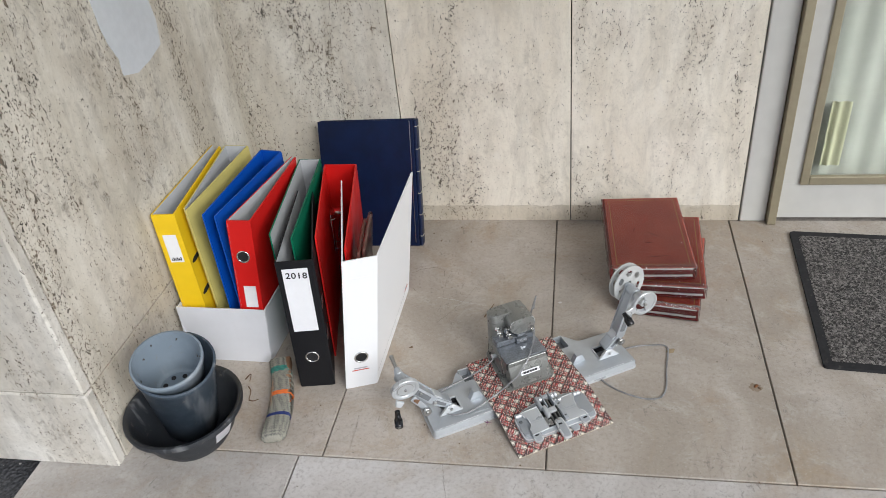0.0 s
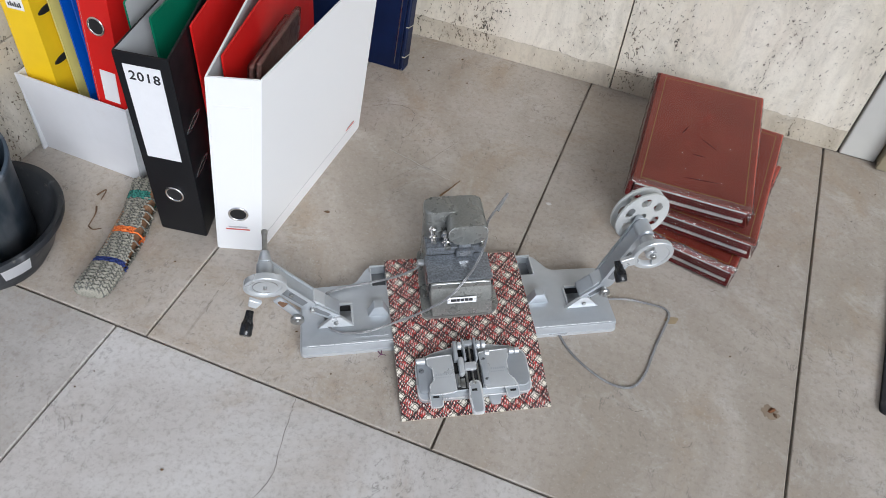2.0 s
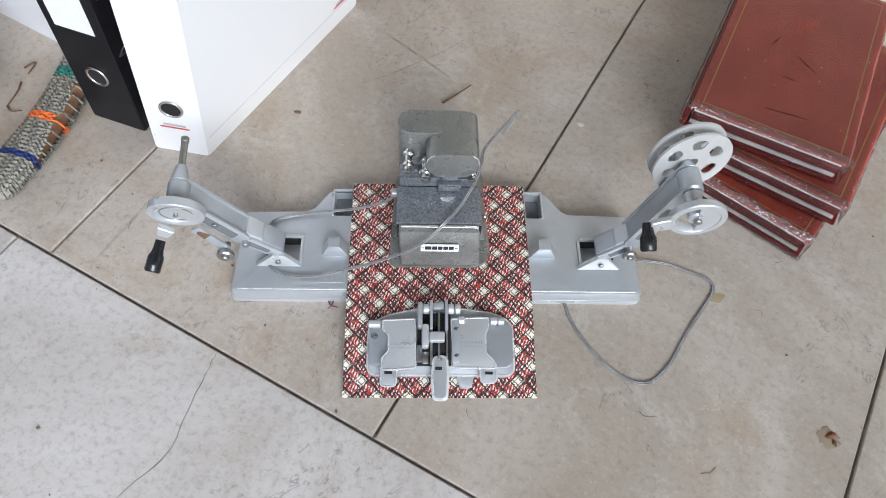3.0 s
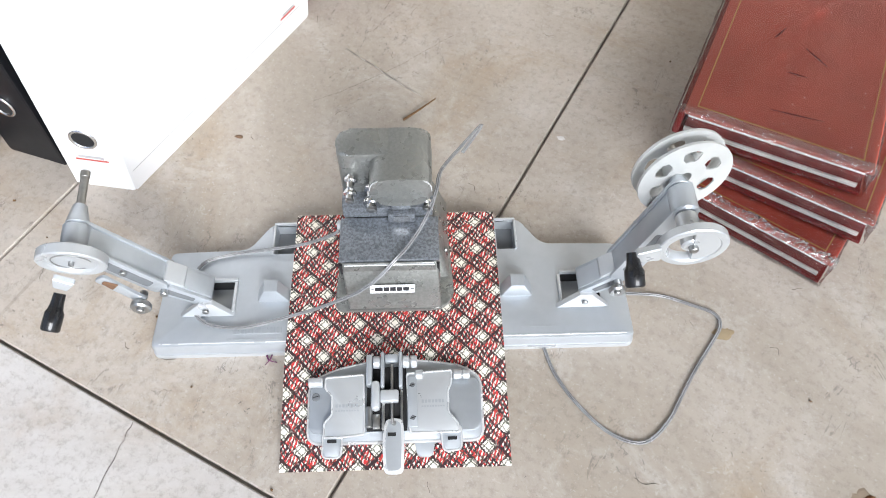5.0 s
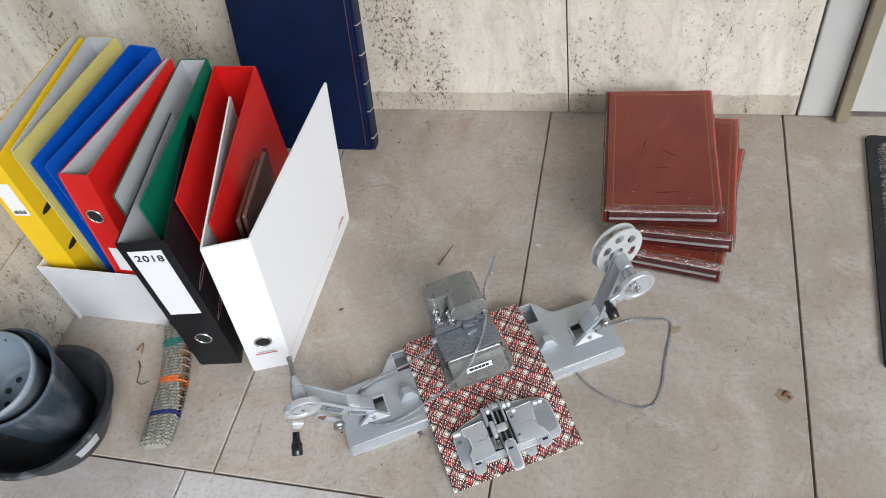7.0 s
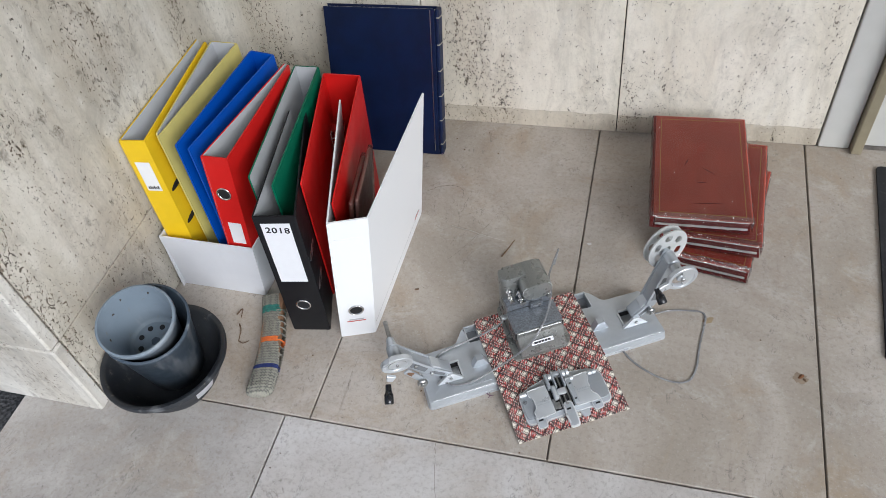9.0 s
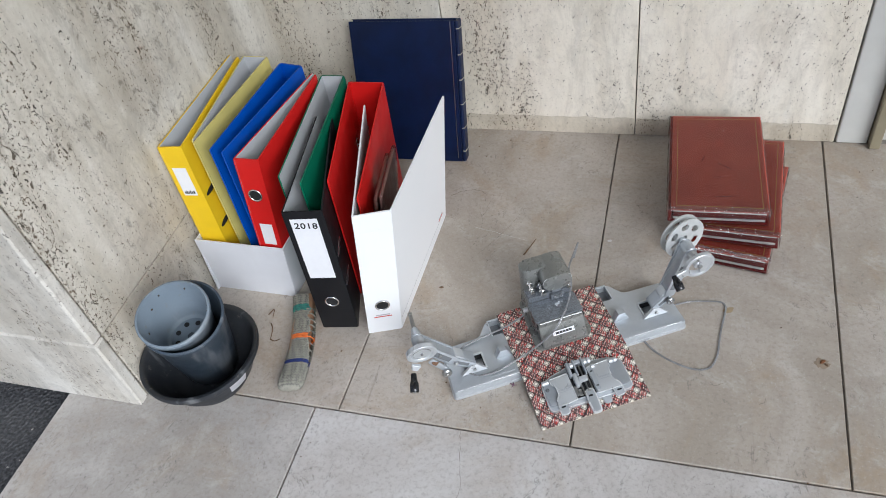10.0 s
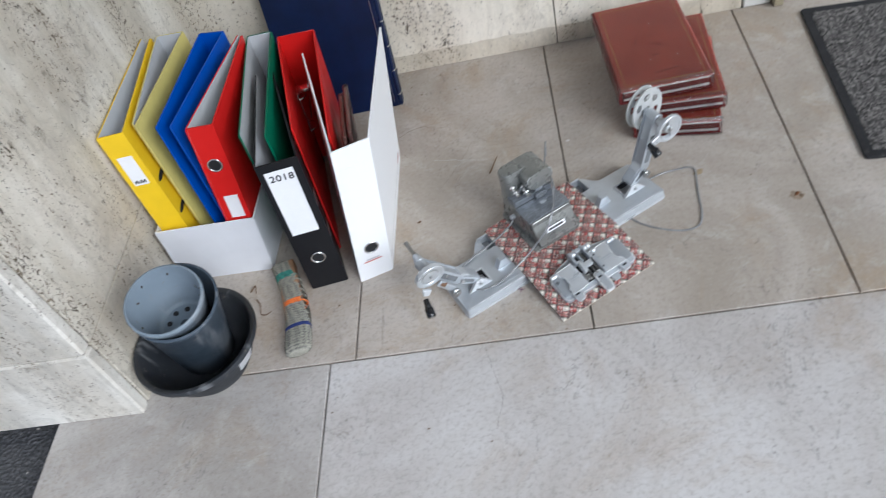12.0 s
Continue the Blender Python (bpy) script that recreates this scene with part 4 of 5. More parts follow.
        for k in range(seg + 1):
            rip = open_ * (0.75 + 0.35 * noise.noise((y * 60, 0.0, 7.0)))
            a = radians(70) * rip + (2 * math.pi - radians(76) * rip) * k / seg
            c, s = math.cos(a), math.sin(a)
            stitch = 0.0017 * math.sin(y * 2 * math.pi / 0.0056 + (math.pi if int(k / 2) % 2 else 0)) + 0.0008 * noise.noise((y * 210, k * 0.9, 2.0))
            pw = 0.75
            ring.append(bm.verts.new((bend(y) + (w + stitch) * math.copysign(abs(c) ** pw, c), y, 0.0158 + (hgt + stitch) * math.copysign(abs(s) ** pw, s))))
        rings.append(ring)
    for a, b in zip(rings, rings[1:]):
        for k in range(seg):
            bm.faces.new((a[k], a[k + 1], b[k + 1], b[k]))
    if y0 <= 0:
        bm.faces.new(rings[0])
    part(name, bm, material, holder, label, 75)


sleeve_band(0.0, 0.048, KNIT_GREY, "knitted_tube")
sleeve_band(0.048, 0.056, KNIT_NAVY, "knitted_band", "navy stripe")
sleeve_band(0.056, 0.104, KNIT_GREY, "knitted_tube")
sleeve_band(0.104, 0.115, KNIT_ORANGE, "knitted_band", "orange stripe")
sleeve_band(0.115, 0.172, KNIT_GREY, "knitted_tube")
sleeve_band(0.172, 0.188, KNIT_TEAL, "knitted_band", "teal stripe")
sleeve_band(0.188, L, KNIT_GREY, "knitted_tube")
for k in range(9):
    y = 0.062 + 0.014 * k
    part("loose_stitch", tube(spline([(bend(y) + 0.008, y, 0.030), (bend(y) + 0.017, y + 0.003, 0.027), (bend(y) + 0.021, y + 0.005, 0.015), (bend(y) + 0.020, y + 0.009, 0.006)], 5), 0.0013, 6), KNIT_ORANGE if k == 3 else KNIT_GREY, holder, "", 60)

# ---------------------------------------------------------------- film editing set
SET = pose(-0.205, 0.052, 0, 0, 0, 29.72)

# tartan covered board lying over the base plate
folder = thing("tartan_folder", SET @ pose(0.217, 0.0155, 0), "red, black and cream tartan card folder draped over the metal base", "folder")


def fold_z(v):
    """Height of the folder's underside along the base's depth."""
    t = min(1, max(0, (v + 0.107) / 0.100))
    return 0.0008 + 0.0186 * t * t * (3 - 2 * t) * 0.35 + 0.0186 * t * 0.65


def card_layer(lift, thick, half, y0, y1, n=30):
    """One bent sheet of the folder, lift above its underside."""
    bm = bmesh.new()
    rows = []
    for dz in (lift, lift + thick):
        rows.append([[bm.verts.new((x, y0 + (y1 - y0) * j / n, fold_z(0.0155 + y0 + (y1 - y0) * j / n) + dz)) for j in range(n + 1)] for x in (-half, half)])
    for a, b in rows:
        for j in range(n):
            bm.faces.new((a[j], b[j], b[j + 1], a[j + 1]))
    for s in (0, 1):
        for j in range(n):
            bm.faces.new((rows[0][s][j], rows[0][s][j + 1], rows[1][s][j + 1], rows[1][s][j]))
    for j in (0, n):
        bm.faces.new((rows[0][0][j], rows[0][1][j], rows[1][1][j], rows[1][0][j]))
    return bm


part("board", card_layer(0.0, 0.0017, 0.0952, -0.1222, 0.1222), BOARD_EDGE, folder, "grey board core", 30)
part("printed_cover", card_layer(0.0018, 0.0006, 0.0957, -0.1227, 0.1227), PLAID, folder, "tartan printed cover paper", 30)

# cast base plate with its two rewinds
rew = thing("film_rewind_base", SET, "silver lacquered cast metal film editing base with two folding rewind arms", "film rewinder")
outline = round_poly([(0, 0), (0.432, 0), (0.430, 0.102), (0.358, 0.104), (0.338, 0.133), (0.096, 0.133), (0.076, 0.104), (0.003, 0.102)], 0.008, 5)


def cast_plate(outline, holes, top, r, sunk):
    """A cast slab with a rounded upper rim and sunk pockets; holes are (x0, y0, x1, y1)."""
    bm = bmesh.new()
    n = len(outline)

    def inset(d):
        pts = []
        for i in range(n):
            a, b = Vector(outline[i]) - Vector(outline[i - 1]), Vector(outline[(i + 1) % n]) - Vector(outline[i])
            t = (a.normalized() + b.normalized()).normalized()
            pts.append(Vector(outline[i]) + Vector((-t.y, t.x)) * d)
        return pts

    loops = []
    for d, z in ((0.0, 0.0), (0.001, top - r), (0.001 + r * 0.30, top - r * 0.30), (0.001 + r, top)):
        loops.append([bm.verts.new((p.x, p.y, z)) for p in inset(d)])
    bm.faces.new(loops[0][::-1])
    for a, b in zip(loops, loops[1:]):
        for i in range(n):
            bm.faces.new((a[i], a[(i + 1) % n], b[(i + 1) % n], b[i]))
    rim = [bm.edges.get((loops[-1][i], loops[-1][(i + 1) % n])) for i in range(n)]
    # pocket shade is in the colours: near-black for the arms, grey window floors
    for q, (x0, y0, x1, y1) in enumerate(holes):
        ring = round_poly([(x0, y0), (x1, y0), (x1, y1), (x0, y1)], 0.0015, 2)
        hi = [bm.verts.new((p.x, p.y, top)) for p in ring]
        lo = [bm.verts.new((p.x, p.y, sunk)) for p in ring]
        m = len(ring)
        for i in range(m):
            bm.faces.new((hi[(i + 1) % m], hi[i], lo[i], lo[(i + 1) % m])).material_index = 2 if q < 2 else 0
            rim.append(bm.edges.get((hi[i], hi[(i + 1) % m])))
        bm.faces.new(lo).material_index = 2 if q < 2 else 1
    bmesh.ops.triangle_fill(bm, edges=rim, use_beauty=True, use_dissolve=False, normal=(0, 0, 1))
    return bm


POCKETS = [(0.034, 0.034, 0.069, 0.066), (0.370, 0.034, 0.405, 0.066), (0.1015, 0.096, 0.121, 0.129), (0.314, 0.096, 0.3315, 0.129)]
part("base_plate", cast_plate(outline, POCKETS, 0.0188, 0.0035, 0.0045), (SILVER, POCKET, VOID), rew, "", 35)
# highlight of the front bevel, laid on as a pale tube
part("bright_edge", tube([V(x, 0.0044, 0.0178) for x in (0.009, 0.10, 0.20, 0.32, 0.423)], 0.0010, 8), SILVER_RIM, rew, "pale strip for the highlight along the front edge", 60)
part("base_rim", prism([p * 1.0 + Vector((0.0, 0.0)) for p in round_poly([(-0.0008, -0.0008), (0.4328, -0.0008), (0.4308, 0.1028), (0.0022, 0.1028)], 0.009, 5)], 0.0, 0.0055, 0.002), SILVER_PALE, rew, "", 35)


def base_details(x, flip):
    """Pocket, bracket, rest and cast lettering at one end of the base."""
    f = -1 if flip else 1
    rim = join(box(x - 0.019, 0.066, 0.0186, x + 0.022, 0.069, 0.0225, 0.0008), box(x + f * 0.0205 - 0.0015, 0.034, 0.0186, x + f * 0.0205 + 0.0015, 0.0655, 0.0215, 0.0007))
    part("pocket_rim", rim, SILVER_PALE, rew, "", 35)
    # triangular pivot cheek
    bm = prism([(-0.026, 0), (0.022, 0), (0.005, 0.017), (-0.006, 0.017)], 0, 0.0055, 0.0012)
    part("pivot_bracket", turned(bm, pose(x, 0.0350, 0.0188, 78, 0, 0)), SILVER_PALE, rew, "", 35)
    part("pivot_pin", rod((x - 0.001, 0.0285, 0.029), (x - 0.001, 0.0305, 0.029), 0.0028), STEEL, rew, "", 40)


base_details(0.050, False)
base_details(0.389, True)


def rest(x, y):
    bm = prism([(-0.0145, 0), (0.0145, 0), (0.006, 0.019), (-0.006, 0.019)], -0.012, 0.0, 0.001)
    o = part("rest", turned(bm, pose(x, y, 0.0185, 90, 0, 0)), SILVER, rew, "wedge shaped cast rest", 35)


rest(0.106, 0.044)
rest(0.328, 0.044)
for x0, x1 in ((0.1015, 0.121), (0.314, 0.3315)):
    part("tab_lip", join(box(x0 - 0.002, 0.129, 0.0186, x1 + 0.002, 0.131, 0.0215, 0.0006), box(x0 - 0.002 if x0 < 0.2 else x1, 0.096, 0.0186, x0 if x0 < 0.2 else x1 + 0.002, 0.1288, 0.0212, 0.0006)), SILVER_PALE, rew, "", 35)
bm = bmesh.new()
for k in range(7):
    bm = join(bm, box(0.073 + k * 0.0064, 0.012, 0.0187, 0.0775 + k * 0.0064, 0.018, 0.0193, 0.0002, 1))
part("cast_name", bm, SILVER, rew, "raised maker's name shown as bars")
bm = bmesh.new()
for k in range(9):
    bm = join(bm, box(0.068 + k * 0.0056, 0.006, 0.0187, 0.072 + k * 0.0056, 0.0082, 0.0190))
part("cast_name", bm, SILVER, rew)
bm = bmesh.new()
for k in range(8):
    bm = join(bm, box(0.330 + k * 0.0046, 0.012, 0.0187, 0.3333 + k * 0.0046, 0.0142, 0.0190))
part("cast_name", bm, SILVER, rew)


def plate_between(p, q, w0, w1, y0, y1, r=0.003):
    """A bar in the u-z plane from p to q, as wide as w0 to w1, from depth y0 to y1."""
    p, q = Vector(p), Vector(q)
    d = (q - p).normalized()
    s = Vector((-d.y, d.x))
    pts = round_poly([p - s * w0 / 2, q - s * w1 / 2, q + s * w1 / 2, p + s * w0 / 2], r, 3)
    bm = prism(pts, -y1, -y0, 0.0008)
    return turned(bm, pose(0, 0, 0, 90, 0, 0))


def rewind(pivot, knee, hub, yw, y_tip, crank, grip0, grip1, rise, spoked):
    """A folding rewind arm: knuckle on the base, channel arm, wheel with crank, tapered spindle. Points are (u, z)."""
    arm = part("rewind_arm", join(plate_between(pivot, knee, 0.014, 0.019, 0.0400, 0.0590, 0.005), plate_between(pivot, knee, 0.012, 0.017, 0.0366, 0.0398, 0.004), plate_between(pivot, knee, 0.012, 0.017, 0.0592, 0.0624, 0.004)), SILVER, rew, "", 35)
    end = Vector(hub) + (Vector(hub) - Vector(knee)).normalized() * 0.009
    chan = part("arm_channel", join(plate_between(knee, end, 0.015, 0.016, 0.0398, 0.0592, 0.006), plate_between(knee, end, 0.019, 0.021, 0.0370, 0.0396, 0.008), plate_between(knee, end, 0.019, 0.021, 0.0594, 0.0622, 0.008)), SILVER, arm, "", 35)
    # flat dark plates on the arm stand in for shaded recesses
    part("channel_shade", plate_between(Vector(knee).lerp(Vector(hub), 0.16), Vector(knee).lerp(Vector(hub), 0.70), 0.010, 0.011, 0.0366, 0.0369, 0.002), POCKET, chan, "flat dark plate for the shade in the channel")
    part("arm_shade", plate_between(Vector(pivot).lerp(Vector(knee), 0.35), Vector(pivot).lerp(Vector(knee), 0.95), 0.006, 0.008, 0.0361, 0.0365, 0.001), POCKET, arm, "flat dark plate for the shade in the knuckle")
    part("stop_block", plate_between(Vector(pivot).lerp(Vector(knee), 0.55) + Vector((0, 0.009)), Vector(knee) + Vector((0, 0.010)), 0.008, 0.009, 0.0400, 0.0600, 0.002), SILVER_PALE, arm, "", 35)
    part("knuckle_pin", rod((knee[0], 0.032, knee[1]), (knee[0], 0.067, knee[1]), 0.0035), STEEL, arm, "", 40)
    u, z = hub
    lift = lambda y: z + rise * (y - 0.045)
    # bearing block, boss and cone
    part("bearing", join(rod((u, 0.0362, lift(0.0362)), (u, 0.0600, lift(0.0600)), 0.0106, r=0.002)), SILVER, arm, "", 40)
    part("boss", rod((u, yw + 0.004, lift(yw)), (u, 0.036, lift(0.036)), 0.0085), SILVER_PALE, arm, "", 40)
    part("spindle_cone", rod((u, 0.0602, lift(0.0602)), (u, y_tip - 0.030, lift(y_tip - 0.030)), 0.0092, 0.0056), SILVER, arm, "", 40)
    part("spindle", join(rod((u, y_tip - 0.032, lift(y_tip - 0.032)), (u, y_tip - 0.004, lift(y_tip - 0.004)), 0.0034), rod((u, y_tip - 0.006, lift(y_tip - 0.006)), (u, y_tip, lift(y_tip)), 0.0039)), STEEL, arm, "bare steel spindle", 40)
    # wheel with raised rim
    face = aim((u, yw + 0.010, lift(yw + 0.010)), (u, yw, lift(yw)))
    R = 0.0262
    prof = [(0.0, 0.0070), (0.0185, 0.0070), (0.0195, 0.0085), (0.0215, 0.0092), (R - 0.001, 0.0092), (R, 0.0082), (R, 0.001), (R - 0.001, 0.0), (0, 0.0)]
    if spoked:
        prof = [(0.018, 0.002), (0.0190, 0.0060), (0.0205, 0.0078), (R - 0.001, 0.0078), (R, 0.0068), (R, 0.001), (R - 0.001, 0.0), (0.018, 0.0), (0.018, 0.002)]
    wheel = part("wheel", turned(lathe(prof, 48), face), SILVER_PALE, arm, "", 40)
    if spoked:
        bm = bmesh.new()
        arc = [(0.0198 * math.cos(radians(a)), 0.0198 * math.sin(radians(a))) for a in range(-80, 101, 12)]
        part("wheel_web", turned(prism(arc, 0.003, 0.007), face), SILVER_PALE, wheel, "half web of the wheel", 35)
    else:
        part("wheel_groove", turned(torus(0.0150, 0.0006, 40, 6, 0.8), face @ pose(0, 0, 0.0071)), STEEL, wheel, "", 60)
    part("wheel_screw", turned(rod((0, 0, 0.002), (0, 0, 0.0105), 0.0036 if spoked else 0.0022), face), STEEL, wheel, "", 40)
    # crank arm and grip
    a, b = Vector((u, yw + 0.004, lift(yw))), Vector(crank)
    d = (b - a).normalized()
    side = d.cross(V(0, 1, 0)).normalized()
    bm = bmesh.new()
    for (c, w) in ((a + d * 0.024, 0.0085), (b, 0.0055)):
        for sgn in (-1, 1):
            for yy in (-0.003, 0.003):
                bm.verts.new(c + side * w * sgn + V(0, yy, 0))
    bmesh.ops.convex_hull(bm, input=bm.verts[:])
    bmesh.ops.bevel(bm, geom=bm.edges[:], offset=0.0008, segments=1, affect="EDGES")
    crank_ob = part("crank", bm, SILVER_PALE, wheel, "", 30)
    g0, g1 = Vector(grip0), Vector(grip1)
    hl = (g1 - g0).length
    part("grip", turned(lathe([(0, 0), (0.0048, 0), (0.0052, hl * 0.28), (0.0060, hl * 0.42), (0.0076, hl * 0.52), (0.0076, hl - 0.0015), (0.0064, hl), (0.0035, hl), (0.0030, hl - 0.001), (0, hl - 0.001)], 24), aim(g0, g1)), BAKELITE, arm, "black bakelite crank grip", 40)
    part("grip_rivet", rod(g1 - (g1 - g0).normalized() * 0.002, g1 + (g1 - g0).normalized() * 0.0003, 0.0027), STEEL, arm, "", 40)


rewind((0.052, 0.030), (0.020, 0.056), (-0.0325, 0.1205), 0.026, 0.107, (-0.052, 0.024, 0.088), (-0.055, 0.022, 0.081), (-0.062, -0.006, 0.068), 0.22, False)
rewind((0.385, 0.030), (0.413, 0.054), (0.4455, 0.153), 0.004, 0.101, (0.404, 0.006, 0.143), (0.402, 0.009, 0.143), (0.403, -0.014, 0.130), 0.06, True)
# link stay, thumb screws, copper leaf on the arms
part("link_stay", plate_between((0.002, 0.052), (-0.022, 0.090), 0.010, 0.012, 0.029, 0.032), SILVER, rew, "", 35)
part("thumb_screw", join(rod((0.0, 0.022, 0.050), (0.0, 0.029, 0.050), 0.0088), rod((0.0, 0.0195, 0.050), (0.0, 0.040, 0.050), 0.0036)), STEEL, rew, "knurled steel thumb screw", 40)
part("thumb_screw", join(rod((0.412, 0.026, 0.052), (0.412, 0.031, 0.052), 0.0075), rod((0.412, 0.024, 0.052), (0.412, 0.040, 0.052), 0.003)), STEEL, rew, "knurled steel thumb screw", 40)
part("friction_leaf", plate_between((-0.012, 0.078), (-0.020, 0.086), 0.010, 0.004, 0.0275, 0.0288, 0.001), COPPER, rew, "copper friction leaf")
for (u, z) in ((-0.004, 0.088), (0.424, 0.100)):
    part("stop_pin", rod((u, 0.034, z), (u, 0.066, z + 0.003), 0.0028), STEEL, rew, "", 40)

# empty film spool on the other spindle
spool = thing("film_spool", SET @ pose(0.4505, 0.078, 0.1535, 90 - 3, 0, 10), "empty pale grey metal film spool on the rewind spindle", "film spool")
RS = 0.0385


def flange():
    bm = bmesh.new()
    th = 0.0012
    # disc with six windows, as ring sectors round a hub
    nseg = 168
    radii = [0.0055, 0.0130] + [0.0150 + 0.0013 * q for q in range(13)] + [RS - 0.0012, RS]
    verts = {}
    for s in (0, 1):
        for i in range(nseg):
            a = 2 * math.pi * i / nseg
            for k, r in enumerate(radii):
                z = s * th + (0.0006 if k >= len(radii) - 2 else 0) * (1 if s else -1)
                verts[s, i, k] = bm.verts.new((r * math.cos(a), r * math.sin(a), z))
    solid = {}
    for i in range(nseg):
        for k in range(len(radii) - 1):
            mid = (radii[k] + radii[k + 1]) / 2
            off = 2 * math.pi * ((i + 0.5) % 28 - 14) / nseg
            dx, dy = mid * math.sin(off) / (0.0072 + 0.12 * (mid - 0.0235)), (mid * math.cos(off) - 0.0232) / 0.0062
            hole = abs(dx) ** 2.4 + abs(dy) ** 2.4 < 1 and 2 <= k < len(radii) - 3
            solid[i, k] = not hole
    for (i, k), ok in solid.items():
        if not ok:
            continue
        j = (i + 1) % nseg
        bm.faces.new((verts[1, i, k], verts[1, i, k + 1], verts[1, j, k + 1], verts[1, j, k]))
        bm.faces.new((verts[0, i, k], verts[0, j, k], verts[0, j, k + 1], verts[0, i, k + 1]))
        if k == 0 or not solid[i, k - 1]:
            bm.faces.new((verts[0, i, k], verts[1, i, k], verts[1, j, k], verts[0, j, k]))
        if k == len(radii) - 2 or not solid[i, k + 1]:
            bm.faces.new((verts[0, i, k + 1], verts[0, j, k + 1], verts[1, j, k + 1], verts[1, i, k + 1]))
        if not solid[(i - 1) % nseg, k]:
            bm.faces.new((verts[0, i, k], verts[0, i, k + 1], verts[1, i, k + 1], verts[1, i, k]))
        if not solid[j, k]:
            bm.faces.new((verts[0, j, k], verts[1, j, k], verts[1, j, k + 1], verts[0, j, k + 1]))
    bmesh.ops.delete(bm, geom=[v for v in bm.verts if not v.link_faces], context="VERTS")
    return bm


part("flange", turned(flange(), pose(0, 0, 0.006)), SPOOL_TIN, spool, "", 40)
part("flange", turned(flange(), pose(0, 0, -0.0075, 0, 0, 18)), SPOOL_TIN, spool, "", 40)
part("hub", lathe([(0.0055, 0.0058), (0.0135, 0.0058), (0.0135, -0.006), (0.0055, -0.006), (0.0055, 0.0058)], 36), SPOOL_TIN, spool, "", 40)

# ---------------------------------------------------------------- small film viewer
ZB = 0.0226
view = thing("film_viewer", SET @ pose(-0.003, 0, ZB), "grey hammertone metal film viewer standing on the tartan folder", "film viewer")
part("foot_plate", prism(round_poly([(0.166, 0.029), (0.262, 0.029), (0.274, 0.042), (0.268, 0.150), (0.172, 0.150)], 0.010, 4), 0.0, 0.0035, 0.001), HAMMER, view, "", 35)


def tapered(x0, x1, y0, y1, z0, X0, X1, Y0, Y1, z1, r, seg=3):
    bm = bmesh.new()
    lo = [bm.verts.new(p) for p in ((x0, y0, z0), (x1, y0, z0), (x1, y1, z0), (x0, y1, z0))]
    hi = [bm.verts.new(p) for p in ((X0, Y0, z1), (X1, Y0, z1), (X1, Y1, z1), (X0, Y1, z1))]
    bm.faces.new(lo[::-1])
    bm.faces.new(hi)
    for i in range(4):
        j = (i + 1) % 4
        bm.faces.new((lo[i], lo[j], hi[j], hi[i]))
    bmesh.ops.bevel(bm, geom=bm.edges[:], offset=r, segments=seg, affect="EDGES", profile=0.5)
    return bm


part("skirt", tapered(0.176, 0.271, 0.060, 0.148, 0.003, 0.1772, 0.2565, 0.075, 0.1395, 0.0528, 0.004), HAMMER, view, "", 35)
front = part("lamp_housing", tapered(0.179, 0.262, 0.029, 0.096, 0.0036, 0.1760, 0.2595, 0.047, 0.096, 0.0530, 0.0025), HAMMER, view, "", 35)
part("housing_lid", box(0.1745, 0.0480, 0.0535, 0.2605, 0.0930, 0.0568, 0.0009), HAMMER_FINE, view, "slate grey hammertone lid", 35)
part("lid_lip", tapered(0.1775, 0.2580, 0.0440, 0.0478, 0.0445, 0.1790, 0.2565, 0.0456, 0.0478, 0.0548, 0.0011), HAMMER, view, "", 35)
# near-black strips painted in for the shade beside the flap
for x in (0.1755, 0.2588):
    part("lid_gap", box(x - 0.0006, 0.0452, 0.040, x + 0.0016, 0.0476, 0.0530), VOID, view, "near-black strip for the shaded gap beside the front flap")
PLATE = pose(0.2190, 0.03605, 0.0290, 70.0, 0, 0)
name = part("name_plate", turned(box(-0.0195, -0.0044, 0, 0.0195, 0.0044, 0.0007), PLATE), PAPER, front, "white maker's plate")
bm = bmesh.new()
for k, w in enumerate((0.0068, 0.0050, 0.0050, 0.0050, 0.0050)):
    x = (-0.0152, -0.0077, -0.0020, 0.0037, 0.0094)[k]
    bm = join(bm, box(x, -0.0021, 0.0007, x + w, 0.0021, 0.0010))
bm = join(bm, box(-0.0188, -0.0004, 0.0007, -0.0164, 0.0004, 0.0010), box(0.0158, -0.0004, 0.0007, 0.0188, 0.0004, 0.0010))
part("print", turned(bm, PLATE), INK, name, "maker's name shown as black bars")
# back tower with its rounded top, and the oval lens barrel that grows out of it
part("head_foot", prism(round_poly([(0.1768, 0.0935), (0.2560, 0.0935), (0.2560, 0.1390), (0.1768, 0.1390)], 0.003, 4), 0.0570, 0.0700, 0.001), HAMMER_FINE, view, "", 35)
HEAD_TOP = 0.1195
part("head", join(prism(round_poly([(0.1755, 0.1115), (0.2560, 0.1115), (0.2560, 0.1410), (0.1755, 0.1410)], 0.012, 6), 0.0560, HEAD_TOP - 0.0170),
                  prism(round_poly([(0.1755, 0.1115), (0.2360, 0.1115), (0.2360, 0.1410), (0.1755, 0.1410)], 0.011, 6), HEAD_TOP - 0.0168, HEAD_TOP, 0.0035, 0.0, 4)), HAMMER, view, "", 45)
nose = []
for k in range(40):
    a = 2 * math.pi * k / 40
    c, s_ = math.cos(a), math.sin(a)
    nose.append((0.0262 * math.copysign(abs(c) ** 0.72, c), 0.0178 * math.copysign(abs(s_) ** (0.60 if s_ > 0 else 0.85), s_)))
